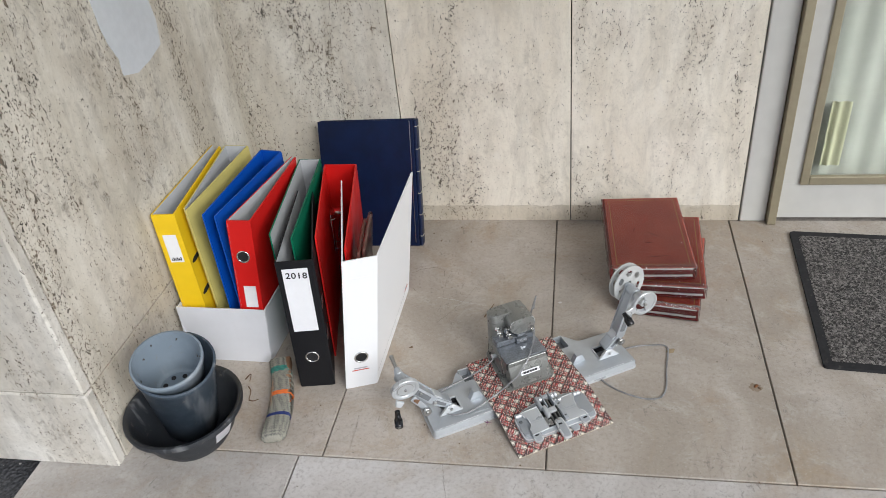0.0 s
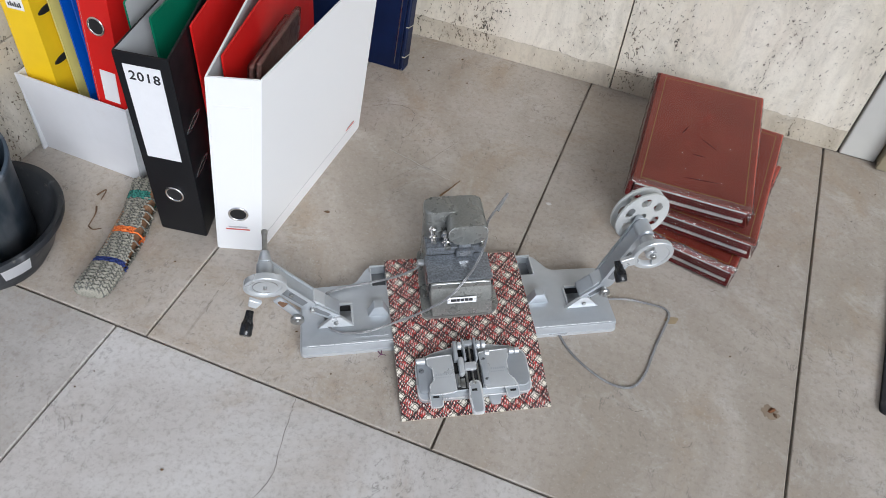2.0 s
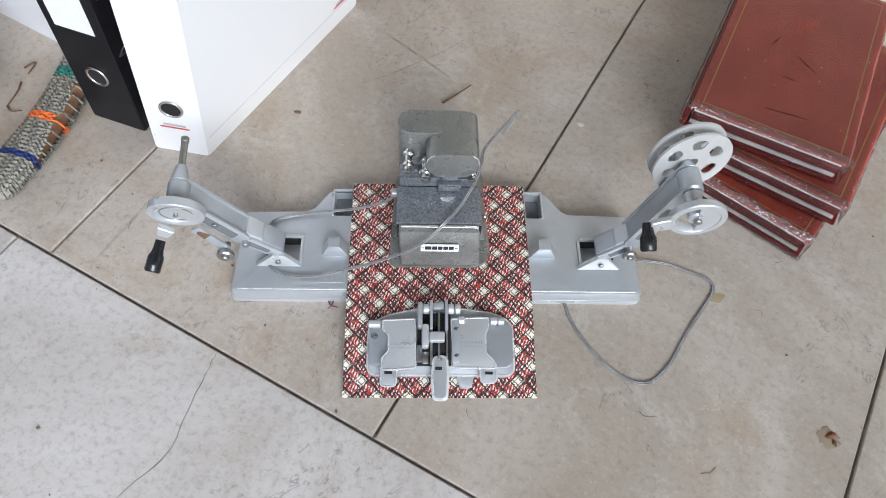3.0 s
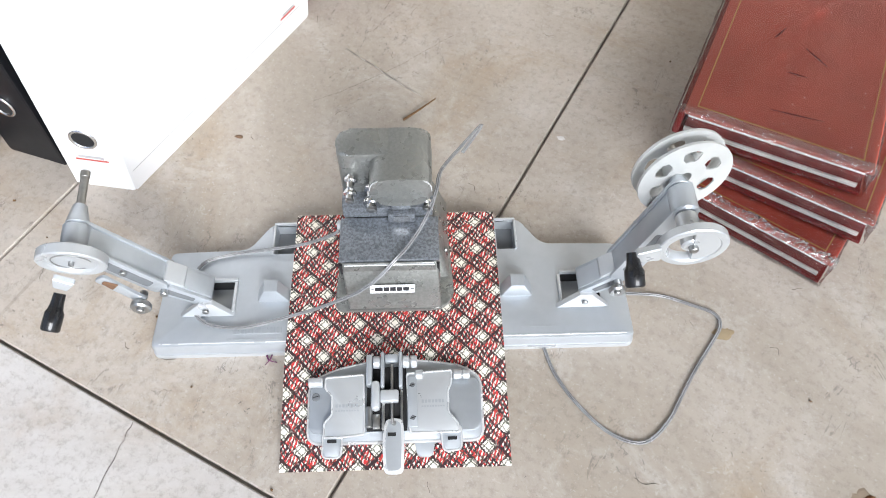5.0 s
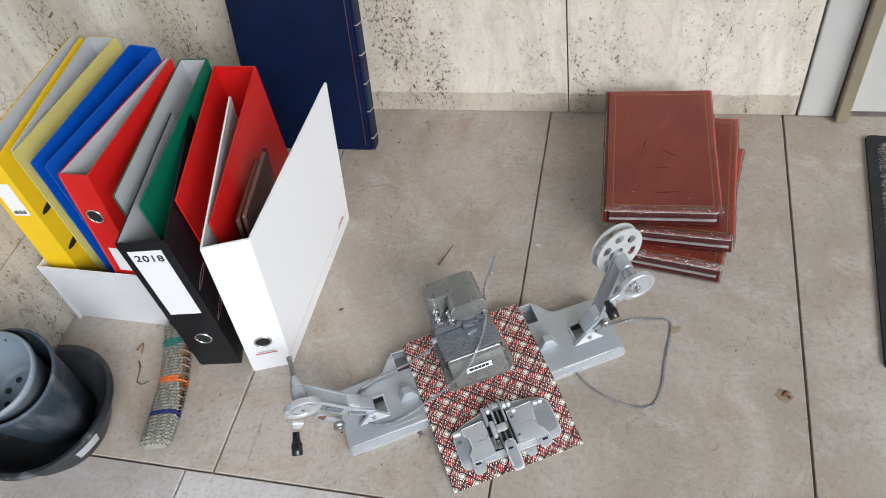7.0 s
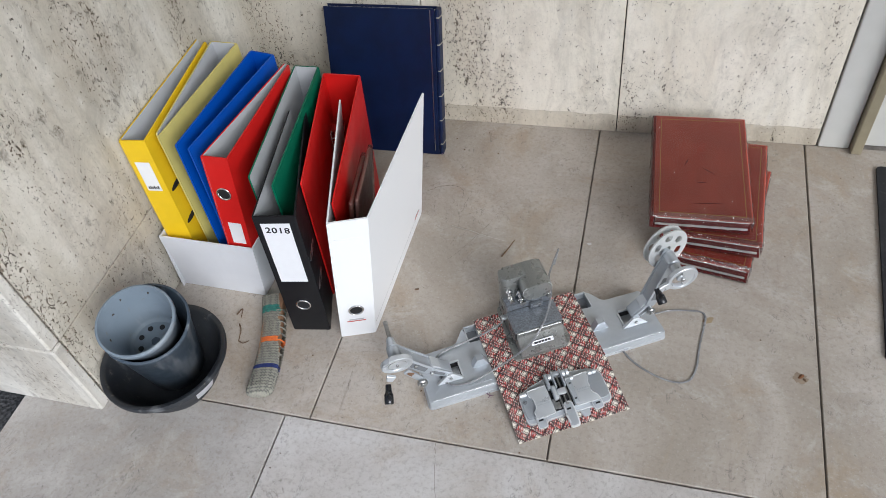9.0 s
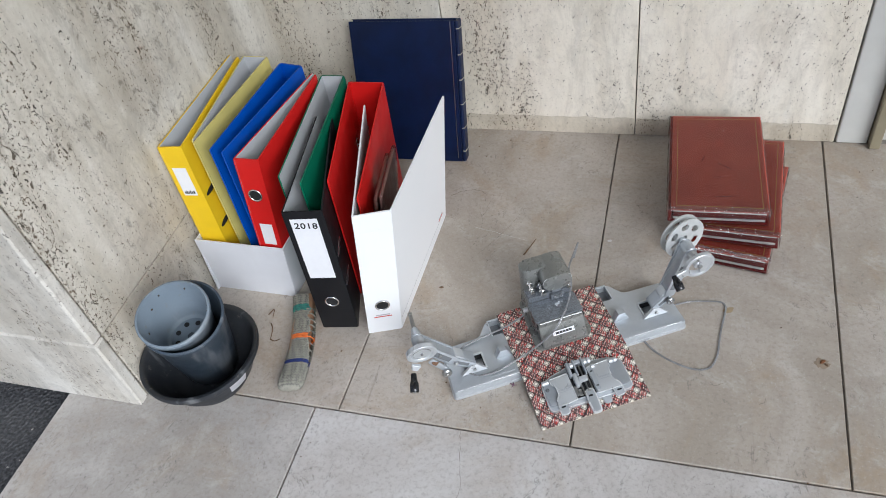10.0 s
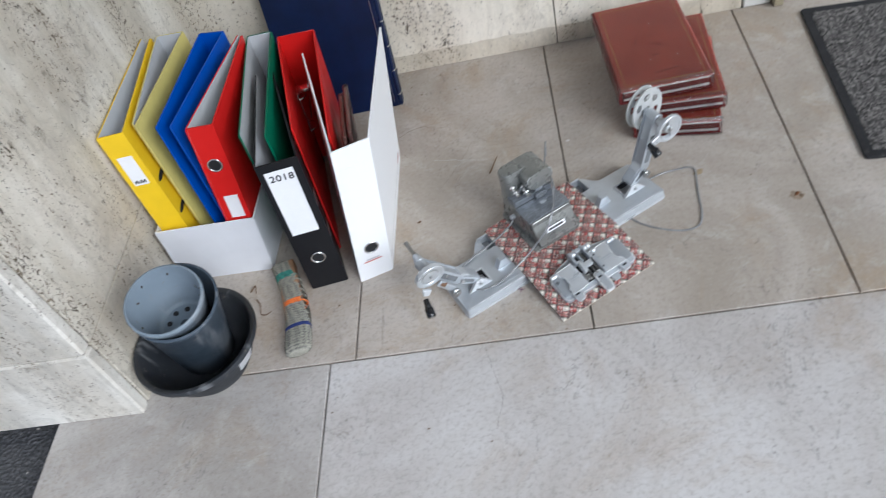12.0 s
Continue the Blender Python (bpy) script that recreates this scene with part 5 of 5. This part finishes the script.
BARREL = Matrix(((1, 0, 0, 0.2295), (0, 0, -1, 0.1408), (0, 1, 0, HEAD_TOP - 0.0174), (0, 0, 0, 1)))
part("lens_barrel", turned(prism(nose, 0.0, 0.0565, 0.0020, 0.0, 3), BARREL), HAMMER, view, "oval lens barrel", 45)
part("bright_edge", turned(tube([Vector((x * 0.975, y * 0.965, 0.0557)) for x, y in nose[:21]], 0.0006, 6), BARREL), SILVER_RIM, view, "edge rubbed bright", 60)
part("bright_edge", tube([V(x, 0.1120, HEAD_TOP - 0.0006) for x in (0.1850, 0.1900, 0.1980, 0.2045)], 0.0005, 6), SILVER_RIM, view, "edge rubbed bright", 60)
part("bright_edge", tube([V(0.1795, 0.0450, 0.0535), V(0.2000, 0.0446, 0.0545), V(0.2250, 0.0447, 0.0540), V(0.2400, 0.0446, 0.0546), V(0.2565, 0.0450, 0.0532)], 0.0006, 6), SILVER_RIM, view, "edge rubbed bright", 60)
part("film_gate", join(box(0.2165, 0.0860, 0.0570, 0.2405, 0.0932, 0.0690, 0.0015), box(0.2200, 0.0905, 0.0692, 0.2370, 0.1110, 0.0770, 0.002)), HAMMER_FINE, view, "", 35)
part("gate_lens", turned(prism(round_poly([(-0.0075, -0.0035), (0.0075, -0.0035), (0.0075, 0.0035), (-0.0075, 0.0035)], 0.0030, 4), 0.0, 0.0012), pose(0.2285, 0.0857, 0.0645, 90, 0, 0)), CHROME, view, "bright little gate lens")
for u, y, z, r, l in ((0.1865, 0.1125, 0.0925, 0.0058, 0.023), (0.2045, 0.1085, 0.0845, 0.0076, 0.023), (0.2510, 0.1050, 0.0820, 0.0050, 0.018)):
    out = aim((u, y, z), (u - l * 0.04, y - l * 0.94, z - l * 0.24))
    roller = part("guide_roller", turned(lathe([(0, 0), (r * 0.62, 0), (r * 0.62, 0.003), (r, 0.0035), (r, 0.0060), (r * 0.60, 0.0075), (r * 0.55, l * 0.55), (r * 0.95, l * 0.68), (r, l * 0.72), (r, l * 0.80), (r * 0.62, l * 0.82), (r * 0.62, l - 0.0005), (r * 0.5, l), (0, l)], 24), out), CHROME, view, "chrome film guide roller", 40)
    part("roller_nut", turned(lathe([(0, 0.0), (r * 0.66, 0.0), (r * 0.66, 0.0022), (r * 0.4, 0.0028), (0, 0.0028)], 6), out @ pose(0, 0, l)), STEEL, roller, "hexagon end nut")
part("cable_nozzle", rod((0.168, 0.104, 0.030), (0.180, 0.104, 0.030), 0.0048), SILVER_PALE, view, "", 40)
part("side_screw", rod((0.2655, 0.075, 0.030), (0.268, 0.075, 0.0295), 0.0026), STEEL, view, "", 40)


def twin_flex(pts, parent, name="twin_flex"):
    line = spline(pts, 8)
    n = len(line)
    shift = []
    for i, p in enumerate(line):
        d = (line[min(i + 1, n - 1)] - line[max(i - 1, 0)]).normalized()
        s = d.cross(V(0, 0, 1))
        shift.append((s.normalized() if s.length > 1e-3 else V(1, 0, 0)) * 0.00082)
    return part(name, join(tube([p + s for p, s in zip(line, shift)], 0.00090), tube([p - s for p, s in zip(line, shift)], 0.00090)), PVC, parent, "grey twin core flex", 60)


up = lambda pts: [(a, b, c - ZB) for a, b, c in pts]
twin_flex(up([(0.284, 0.148, 0.100), (0.300, 0.172, 0.103), (0.3025, 0.1745, 0.106), (0.300, 0.170, 0.109), (0.281, 0.146, 0.108), (0.264, 0.122, 0.107), (0.2595, 0.102, 0.106), (0.254, 0.087, 0.100), (0.244, 0.071, 0.0905), (0.233, 0.057, 0.0845), (0.2225, 0.046, 0.0815),
              (0.208, 0.036, 0.070), (0.190, 0.030, 0.057), (0.172, 0.028, 0.047), (0.150, 0.026, 0.036), (0.125, 0.023, 0.0285), (0.101, 0.019, 0.0238), (0.080, 0.017, 0.0218), (0.054, 0.021, 0.0218), (0.038, 0.034, 0.022)]), view)
twin_flex(up([(0.172, 0.104, 0.054), (0.165, 0.097, 0.049), (0.136, 0.096, 0.035), (0.107, 0.098, 0.0255), (0.072, 0.096, 0.0215), (0.045, 0.089, 0.0215), (0.036, 0.080, 0.0215)]), view)

# ---------------------------------------------------------------- film splicer
spl = thing("film_splicer", SET @ pose(0.2175, -0.0600, fold_z(-0.060) + 0.0027, 9.6, 0, 0), "silver cast metal film splicer with hinged plates and levers", "film splicer")
part("splicer_base", prism(round_poly([(-0.073, -0.028), (0.073, -0.028), (0.073, 0.026), (0.055, 0.036), (0.020, 0.041), (-0.020, 0.041), (-0.052, 0.034), (-0.073, 0.024)], 0.010, 5), 0.0, 0.0085, 0.002), SILVER, spl, "", 35)
# edge highlight of the splicer foot, laid on as a pale tube
foot = [Vector((*p, 0.0078)) for p in round_poly([(-0.0725, -0.0275), (0.0725, -0.0275), (0.0725, 0.0255), (0.055, 0.0355), (0.020, 0.0405), (-0.020, 0.0405), (-0.052, 0.0335), (-0.0725, 0.0235)], 0.010, 5)]
part("base_rim", tube(foot + foot[:1], 0.0011, 6), SILVER_RIM, spl, "pale strip for the edge highlight", 60)
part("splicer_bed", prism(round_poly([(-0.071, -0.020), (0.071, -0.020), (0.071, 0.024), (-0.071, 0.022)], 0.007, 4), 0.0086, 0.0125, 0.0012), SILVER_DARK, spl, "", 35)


def lid(outline, tab, hinge, screws, bars):
    o = part("pressure_plate", prism(round_poly(outline, 0.0018, 3), 0.0126, 0.0168, 0.0007), SILVER_PALE, spl, "hinged pressure plate", 35)
    # plate and tab edges get their highlights as pale tubes
    rim = [Vector((*p, 0.0166)) for p in round_poly(outline, 0.0018, 3)]
    part("plate_rim", tube(rim + rim[:1], 0.0009, 6), SILVER_RIM, o, "pale strip for the edge highlight", 60)
    part("tab", prism(round_poly(tab, 0.0045, 4), 0.0100, 0.0146, 0.0008), SILVER, o, "", 35)
    edge = [Vector((*p, 0.0144)) for p in round_poly(tab, 0.0045, 4)]
    part("tab_rim", tube(edge + edge[:1], 0.0009, 6), SILVER_RIM, o, "pale strip for the edge highlight", 60)
    cx = (tab[0][0] + tab[1][0]) / 2
    ty = -0.0268
    part("slot", box(cx - 0.0038, ty - 0.0014, 0.0145, cx + 0.0038, ty + 0.0014, 0.0150), VOID, o)
    for h in hinge:
        part("hinge_barrel", rod((h[0], h[1], 0.0158), (h[2], h[1], 0.0158), 0.0042), SILVER_PALE, o, "", 40)
    for s in screws:
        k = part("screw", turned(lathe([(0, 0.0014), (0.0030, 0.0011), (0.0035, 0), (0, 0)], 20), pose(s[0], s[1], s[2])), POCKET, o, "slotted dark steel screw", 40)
        part("screw_slot", turned(box(-0.0028, -0.0003, 0.0010, 0.0028, 0.0003, 0.0016), pose(s[0], s[1], s[2], 0, 0, 18)), VOID, k)
    bm = bmesh.new()
    for q in range(7):
        bm = join(bm, box(bars[0] + q * 0.0028, bars[1], 0.0166, bars[0] + q * 0.0028 + 0.0019, bars[1] + 0.0026, 0.0171))
    for q in range(9):
        bm = join(bm, box(bars[0] + q * 0.0022, bars[1] - 0.0034, 0.0166, bars[0] + q * 0.0022 + 0.0015, bars[1] - 0.0022, 0.0170))
    part("cast_name", bm, SILVER, o, "raised maker's name shown as bars")


lid([(-0.058, 0.025), (-0.026, 0.027), (-0.025, -0.022), (-0.043, -0.024), (-0.058, -0.024), (-0.058, -0.012), (-0.052, -0.006), (-0.052, 0.010), (-0.058, 0.016)],
    [(-0.059, -0.040), (-0.044, -0.040), (-0.043, -0.020), (-0.059, -0.018)], [(-0.072, 0.0215, -0.060)], [(-0.066, 0.010, 0.0125)], (-0.049, 0.000))
lid([(0.010, 0.027), (0.048, 0.029), (0.047, 0.018), (0.044, 0.012), (0.044, -0.006), (0.051, -0.014), (0.053, -0.022), (0.013, -0.022), (0.012, -0.018)],
    [(0.039, -0.037), (0.054, -0.036), (0.054, -0.016), (0.037, -0.018)], [(0.049, 0.0255, 0.056), (0.0565, 0.0255, 0.063), (0.017, 0.0260, 0.0235)], [(0.0145, 0.017, 0.0168), (0.0148, -0.010, 0.0168)], (0.022, 0.002))
part("hinge_strip", box(0.0105, -0.0175, 0.0169, 0.0185, 0.0245, 0.0180, 0.0005), SILVER, spl, "", 35)
part("tab", prism(round_poly([(0.018, -0.040), (0.030, -0.040), (0.034, -0.020), (0.014, -0.020)], 0.004, 4), 0.0035, 0.0075, 0.0008), SILVER, spl, "", 35)
# cutter in the middle
# near-black sheet gives the well its shade
part("cutter_well", box(-0.0235, -0.0195, 0.0126, 0.0095, 0.034, 0.0132), VOID, spl, "near-black sheet for the shade under the cutter")
part("cutter_frame", join(box(-0.0235, 0.016, 0.0133, -0.0185, 0.042, 0.026, 0.0015), box(-0.0115, 0.014, 0.0133, -0.0085, 0.044, 0.026, 0.001), box(0.0035, 0.014, 0.0133, 0.0065, 0.044, 0.026, 0.001), box(-0.0083, 0.036, 0.0133, 0.0033, 0.043, 0.022, 0.0015)), SILVER, spl, "", 35)
part("hinge_barrel", join(rod((-0.018, 0.036, 0.021), (-0.0118, 0.036, 0.021), 0.0052), rod((0.0067, 0.036, 0.021), (0.0125, 0.036, 0.021), 0.0052), rod((0.0135, 0.036, 0.021), (0.019, 0.036, 0.021), 0.0052)), SILVER_PALE, spl, "", 40)
part("blade_rail", join(box(-0.0035, -0.015, 0.0133, -0.0012, 0.035, 0.0195, 0.0004), box(0.0045, -0.018, 0.0133, 0.0065, 0.0135, 0.0165, 0.0004), box(-0.0110, -0.019, 0.0133, -0.0085, 0.013, 0.017, 0.0004)), STEEL, spl, "steel blade rail", 35)
part("rocker", join(box(-0.0195, -0.004, 0.0133, -0.0120, 0.020, 0.0265, 0.003), box(-0.0121, 0.002, 0.0165, 0.0034, 0.0125, 0.0245, 0.002)), SILVER_PALE, spl, "cast rocker block", 35)
part("side_roller", join(rod((-0.0215, -0.017, 0.0160), (-0.0215, 0.000, 0.0160), 0.0030), box(-0.0185, -0.018, 0.0133, -0.0125, -0.006, 0.0155, 0.0006)), STEEL, spl, "", 40)
lever = part("cutter_lever", prism(round_poly([(-0.0090, -0.054), (0.0065, -0.054), (0.0075, -0.030), (0.0065, -0.010), (-0.0080, -0.010), (-0.0105, -0.030)], 0.005, 5), 0.0125, 0.0172, 0.001), SILVER_RIM, spl, "spoon shaped lever", 35)
part("lever_dish", prism(round_poly([(-0.0068, -0.0515), (0.0045, -0.0515), (0.0052, -0.030), (0.0045, -0.0125), (-0.0058, -0.0125), (-0.0080, -0.030)], 0.004, 5), 0.0171, 0.0174), SILVER, lever, "shallow dish of the lever")
part("slot", box(-0.0060, -0.0245, 0.01745, 0.0006, -0.0215, 0.0177), VOID, lever)
part("rivet", turned(lathe([(0, 0.001), (0.0016, 0.0008), (0.0020, 0), (0, 0)], 16), pose(-0.001, -0.014, 0.0174)), STEEL, lever, "", 40)

# mains lead curling out on the floor
cord = thing("power_cord", pose(0, 0, 0.0), "grey twin core flex looped on the floor beside the base", "power cord")
twin_flex([(0.140, 0.304, 0.012), (0.150, 0.313, 0.006), (0.176, 0.327, 0.0016), (0.203, 0.331, 0.0016), (0.226, 0.332, 0.002), (0.235, 0.322, 0.002), (0.233, 0.300, 0.0016), (0.228, 0.270, 0.0016), (0.225, 0.240, 0.0016), (0.222, 0.212, 0.0016),
           (0.213, 0.188, 0.0016), (0.197, 0.179, 0.0016), (0.173, 0.180, 0.0016), (0.142, 0.192, 0.0016), (0.118, 0.207, 0.0016), (0.101, 0.224, 0.0016), (0.090, 0.235, 0.0016)], cord, "flex")

# ---------------------------------------------------------------- litter on the floor
def twig(pts, r, label, mat=TWIG):
    base = Vector(pts[0])
    t = thing("twig", pose(base.x, base.y, 0), label, "twig", "floor litter")
    part("stem", tube(spline([(p[0] - base.x, p[1] - base.y, r + (p[2] if len(p) > 2 else 0)) for p in pts], 6), r, 6, 1.0, r * 0.5), mat, t, "", 60)


twig([(-0.150, 0.408), (-0.142, 0.425, 0.002), (-0.132, 0.450, 0.004)], 0.0016, "dry brown twig on the stone floor", LEAF)
twig([(-0.615, 0.165), (-0.604, 0.150, 0.003), (-0.600, 0.128)], 0.0014, "curled dry stalk beside the knitted sleeve")
twig([(-0.600, 0.128), (-0.588, 0.124, 0.002), (-0.580, 0.132)], 0.0012, "curled dry stalk beside the knitted sleeve")
twig([(-0.630, 0.185), (-0.622, 0.198, 0.003), (-0.618, 0.180)], 0.0014, "curled dry stalk beside the knitted sleeve")
twig([(-0.563, 0.222), (-0.552, 0.225, 0.002), (-0.545, 0.232, 0.004)], 0.0012, "thin dry stalk beside the black binder")


twig([(-0.119, 0.103), (-0.112, 0.098, 0.002), (-0.105, 0.100)], 0.0009, "scrap of purple thread against the metal base", THREAD)
twig([(-0.114, 0.106), (-0.111, 0.099, 0.003), (-0.113, 0.093)], 0.0008, "scrap of purple thread against the metal base", THREAD)


def leaf(x, y, size, turn, mat, label, kind="dry_leaf"):
    bm = bmesh.new()
    rnd = random.Random(int(x * 9000 + y * 700))
    ring = [bm.verts.new((size * (0.7 + 0.5 * rnd.random()) * math.cos(a), 0.6 * size * (0.7 + 0.5 * rnd.random()) * math.sin(a), 0.0012 * rnd.random())) for a in [2 * math.pi * k / 9 for k in range(9)]]
    top = bm.verts.new((0, 0, 0.0026))
    low = bm.verts.new((0, 0, 0.0))
    for k in range(9):
        bm.faces.new((ring[k], ring[(k + 1) % 9], top))
        bm.faces.new((ring[(k + 1) % 9], ring[k], low))
    t = part(kind, bm, mat)
    t.matrix_basis = pose(x, y, 0.0003, 0, 0, turn)
    tagged(t, label, "leaf" if kind == "dry_leaf" else "debris", "floor litter")


leaf(-0.296, 0.302, 0.0048, 20, TWIG, "small dark crumb on the stone floor", "crumb")
leaf(0.387, 0.225, 0.0060, 50, RUST, "small rust brown crumb on the stone floor", "crumb")
leaf(0.392, 0.219, 0.0038, 120, TWIG, "small rust brown crumb on the stone floor", "crumb")
rnd = random.Random(7)
for _ in range(34):
    x, y = rnd.uniform(-0.6, 0.7), rnd.uniform(-0.35, 0.78)
    leaf(x, y, rnd.uniform(0.0008, 0.0024), rnd.uniform(0, 360), rnd.choice((TWIG, LEAF, TWIG)), "tiny dark crumb of dirt on the floor", "crumb")
for _ in range(12):
    leaf(rnd.uniform(-0.77, -0.2), rnd.uniform(0.70, 0.80), rnd.uniform(0.002, 0.004), rnd.uniform(0, 360), LEAF, "scrap of dry leaf by the wall foot")


def stain(x, y, w, d, turn, mat, name, label, seed):
    bm = bmesh.new()
    r2 = random.Random(seed)
    pts = [(w * (0.75 + 0.45 * r2.random()) * math.cos(a), d * (0.75 + 0.45 * r2.random()) * math.sin(a)) for a in [2 * math.pi * k / 24 for k in range(24)]]
    t = part(name, prism(pts, 0.0, 0.0003, 0, 0.002), mat)
    t.matrix_basis = pose(x, y, 0.0001, 0, 0, turn)
    tagged(t, label, "stain", kind="structure")


stain(0.240, 0.317, 0.010, 0.006, 30, SCUFF_PALE, "floor_stain", "faint yellowish stain beside the cord", 5)
stain(0.015, 0.467, 0.0045, 0.0030, 10, PAINT_SPOT, "paint_spot", "small whitish paint spot on the floor", 6)
stain(0.034, 0.300, 0.0030, 0.0022, 50, PAINT_SPOT, "paint_spot", "small whitish paint spot on the floor", 8)
stain(0.385, 0.222, 0.012, 0.010, 0, RUST_STAIN, "rust_stain", "faint rust stain on the stone floor", 2)


def hairline(pts, w, mat, name, label):
    line = spline(pts, 6)
    bm = bmesh.new()
    rows = []
    for i, p in enumerate(line):
        d = (line[min(i + 1, len(line) - 1)] - line[max(i - 1, 0)]).normalized()
        s = V(-d.y, d.x, 0) * w * (0.5 + 0.6 * abs(noise.noise((p.x * 90, p.y * 90, 1))))
        j = V(noise.noise((p.x * 130, p.y * 130, 4)), noise.noise((p.x * 130, p.y * 130, 8)), 0) * 0.0022
        rows.append((bm.verts.new(p + s + j), bm.verts.new(p - s + j)))
    for a, b in zip(rows, rows[1:]):
        bm.faces.new((a[0], b[0], b[1], a[1]))
    bmesh.ops.solidify(bm, geom=bm.faces[:], thickness=0.0002)
    tagged(part(name, bm, mat), label, "crack", kind="structure")


hairline([(-0.182, -0.003, 0.0004), (-0.176, -0.030, 0.0004), (-0.165, -0.075, 0.0004), (-0.158, -0.106, 0.0004), (-0.170, -0.160, 0.0004)], 0.00035, SCUFF, "floor_crack", "hairline crack in a floor slab")
hairline([(-0.269, 0.478, 0.0004), (-0.207, 0.462, 0.0004), (-0.149, 0.450, 0.0004)], 0.0005, PAINT_SPOT, "floor_scratch", "pale scratch across a floor slab")
rnd = random.Random(21)
for _ in range(26):
    x, y, a = rnd.uniform(-0.38, 0.38), rnd.uniform(0.03, 0.62), rnd.uniform(0, 6.28)
    l = rnd.uniform(0.006, 0.020)
    hairline([(x, y, 0.0004), (x + l * 0.5 * math.cos(a), y + l * 0.5 * math.sin(a) + 0.001, 0.0004), (x + l * math.cos(a + 0.4), y + l * math.sin(a + 0.4), 0.0004)], 0.0004, SCUFF, "floor_scuff", "short dark scuff on the stone floor")
hairline([(-0.345, 0.570, 0.0004), (-0.320, 0.588, 0.0004), (-0.290, 0.594, 0.0004), (-0.268, 0.582, 0.0004), (-0.264, 0.562, 0.0004)], 0.0006, SCUFF, "floor_scuff", "dark curved scuff on a floor slab")
hairline([(-0.255, 0.385, 0.0004), (-0.225, 0.430, 0.0004), (-0.190, 0.500, 0.0004), (-0.165, 0.560, 0.0004)], 0.0003, SCUFF, "floor_crack", "hairline crack in a floor slab")

# patch of filler high on the side wall
bm = bmesh.new()
shape = [(0.335, 0.78), (0.337, 0.70), (0.345, 0.665), (0.360, 0.635), (0.357, 0.604), (0.405, 0.592), (0.455, 0.598), (0.510, 0.612), (0.520, 0.66), (0.514, 0.70), (0.52, 0.78)]
t = part("wall_patch", turned(prism(round_poly(shape, 0.0025, 2), 0, 0.0015), Matrix(((0, 0, 1, SIDE_X), (1, 0, 0, 0), (0, 1, 0, 0), (0, 0, 0, 1)))), PATCH)
tagged(t, "bluish white filler patch on the travertine wall", "patch", kind="structure")

# ---------------------------------------------------------------- stone pieces
def slab(name, parent, x0, y0, z0, x1, y1, z1, mat, r=0.0012):
    return part(name, box(x0, y0, z0, x1, y1, z1, r, 1), mat, parent)


J = 0.0012
xs = [SIDE_X, -0.386, 0.035, 0.453]
for a, b in zip(xs, xs[1:]):
    first = a == SIDE_X
    slab("slab", wall_north, a - 0.02 if first else a + J, WALL_Y, 0.0005, b - J, WALL_Y + 0.0215, 2.69, STONE_MID if first else STONE_BACK)
# browner band along the foot of the back wall, with an uneven upper edge
for a, b, seed in ((-0.386, 0.035, 1), (0.035, 0.453, 2)):
    mark = [(a + J + 0.001, 0.0008), (b - J - 0.001, 0.0008)]
    mark += [(b - J - 0.001 - (b - a - 2 * J - 0.002) * q / 60, 0.046 + 0.004 * noise.noise((q * 0.16, seed, 0)) + 0.0025 * noise.noise((q * 0.9, seed, 3))) for q in range(61)]
    t = part("splash_mark", turned(prism(mark, 0, 0.0004), Matrix(((1, 0, 0, 0), (0, 0, -1, WALL_Y - 0.0001), (0, 1, 0, 0), (0, 0, 0, 1)))), STONE_FOOT)
    tagged(t, "browner band along the foot of the stone wall", "stain", kind="structure")
# side wall: return face with a joint above the plinth course, and its end face
for z0, z1 in ((0.0005, 0.185), (0.185, 2.69)):
    up_ = J if z0 > 0.1 else 0
    down_ = J if z0 > 0.1 else -0.030
    slab("slab", wall_west, SIDE_X - 0.0235, END_Y + 0.0272, z0 + up_, SIDE_X, WALL_Y + 0.004, z1 - J, STONE_SIDE)
    slab("slab", wall_west, SIDE_X - 0.70, END_Y, z0 + up_, SIDE_X + 0.0005, END_Y + 0.0250, z1 - J, STONE_END, 0.0035)
    slab("slab", wall_west, SIDE_X - 1.50, END_Y, z0 + down_, SIDE_X - 0.70 - 2 * J, END_Y + 0.0250, z1 - J, STONE_END)
# floor: one course of tiles along the wall, large slabs before it
G = 0.0015
xt = [SIDE_X - 0.03, -0.407, 0.0, 0.410, 0.817, 1.224, 1.631, 2.038, 2.4]
for a, b in zip(xt, xt[1:]):
    skew = lambda x: x + (0.020 if abs(x - 0.410) < 0.01 else 0.0)
    back = WALL_Y + (0.02 if a < 0.4 else 0.0)
    part("tile", prism([(a + G, G), (b - G, G), (skew(b) - G, back), (skew(a) + G, back)], -0.0058, 0.0, 0.0011, 0.0, 1), TILE, bed)
for row, (y0, y1) in enumerate(((-1.2, 0.0), (-2.2, -1.2), (-3.2, -2.2))):
    xf = [KERB_X, -0.452, 0.76, 1.96, 2.4]
    for a, b in zip(xf, xf[1:]):
        slab("tile", bed, a + (G if a > KERB_X else 0), y0 + G, -0.0058 if a > KERB_X else -0.031, b - G, y1 - G, 0.0, TILE_KERB if a == KERB_X else TILE_FRONT)
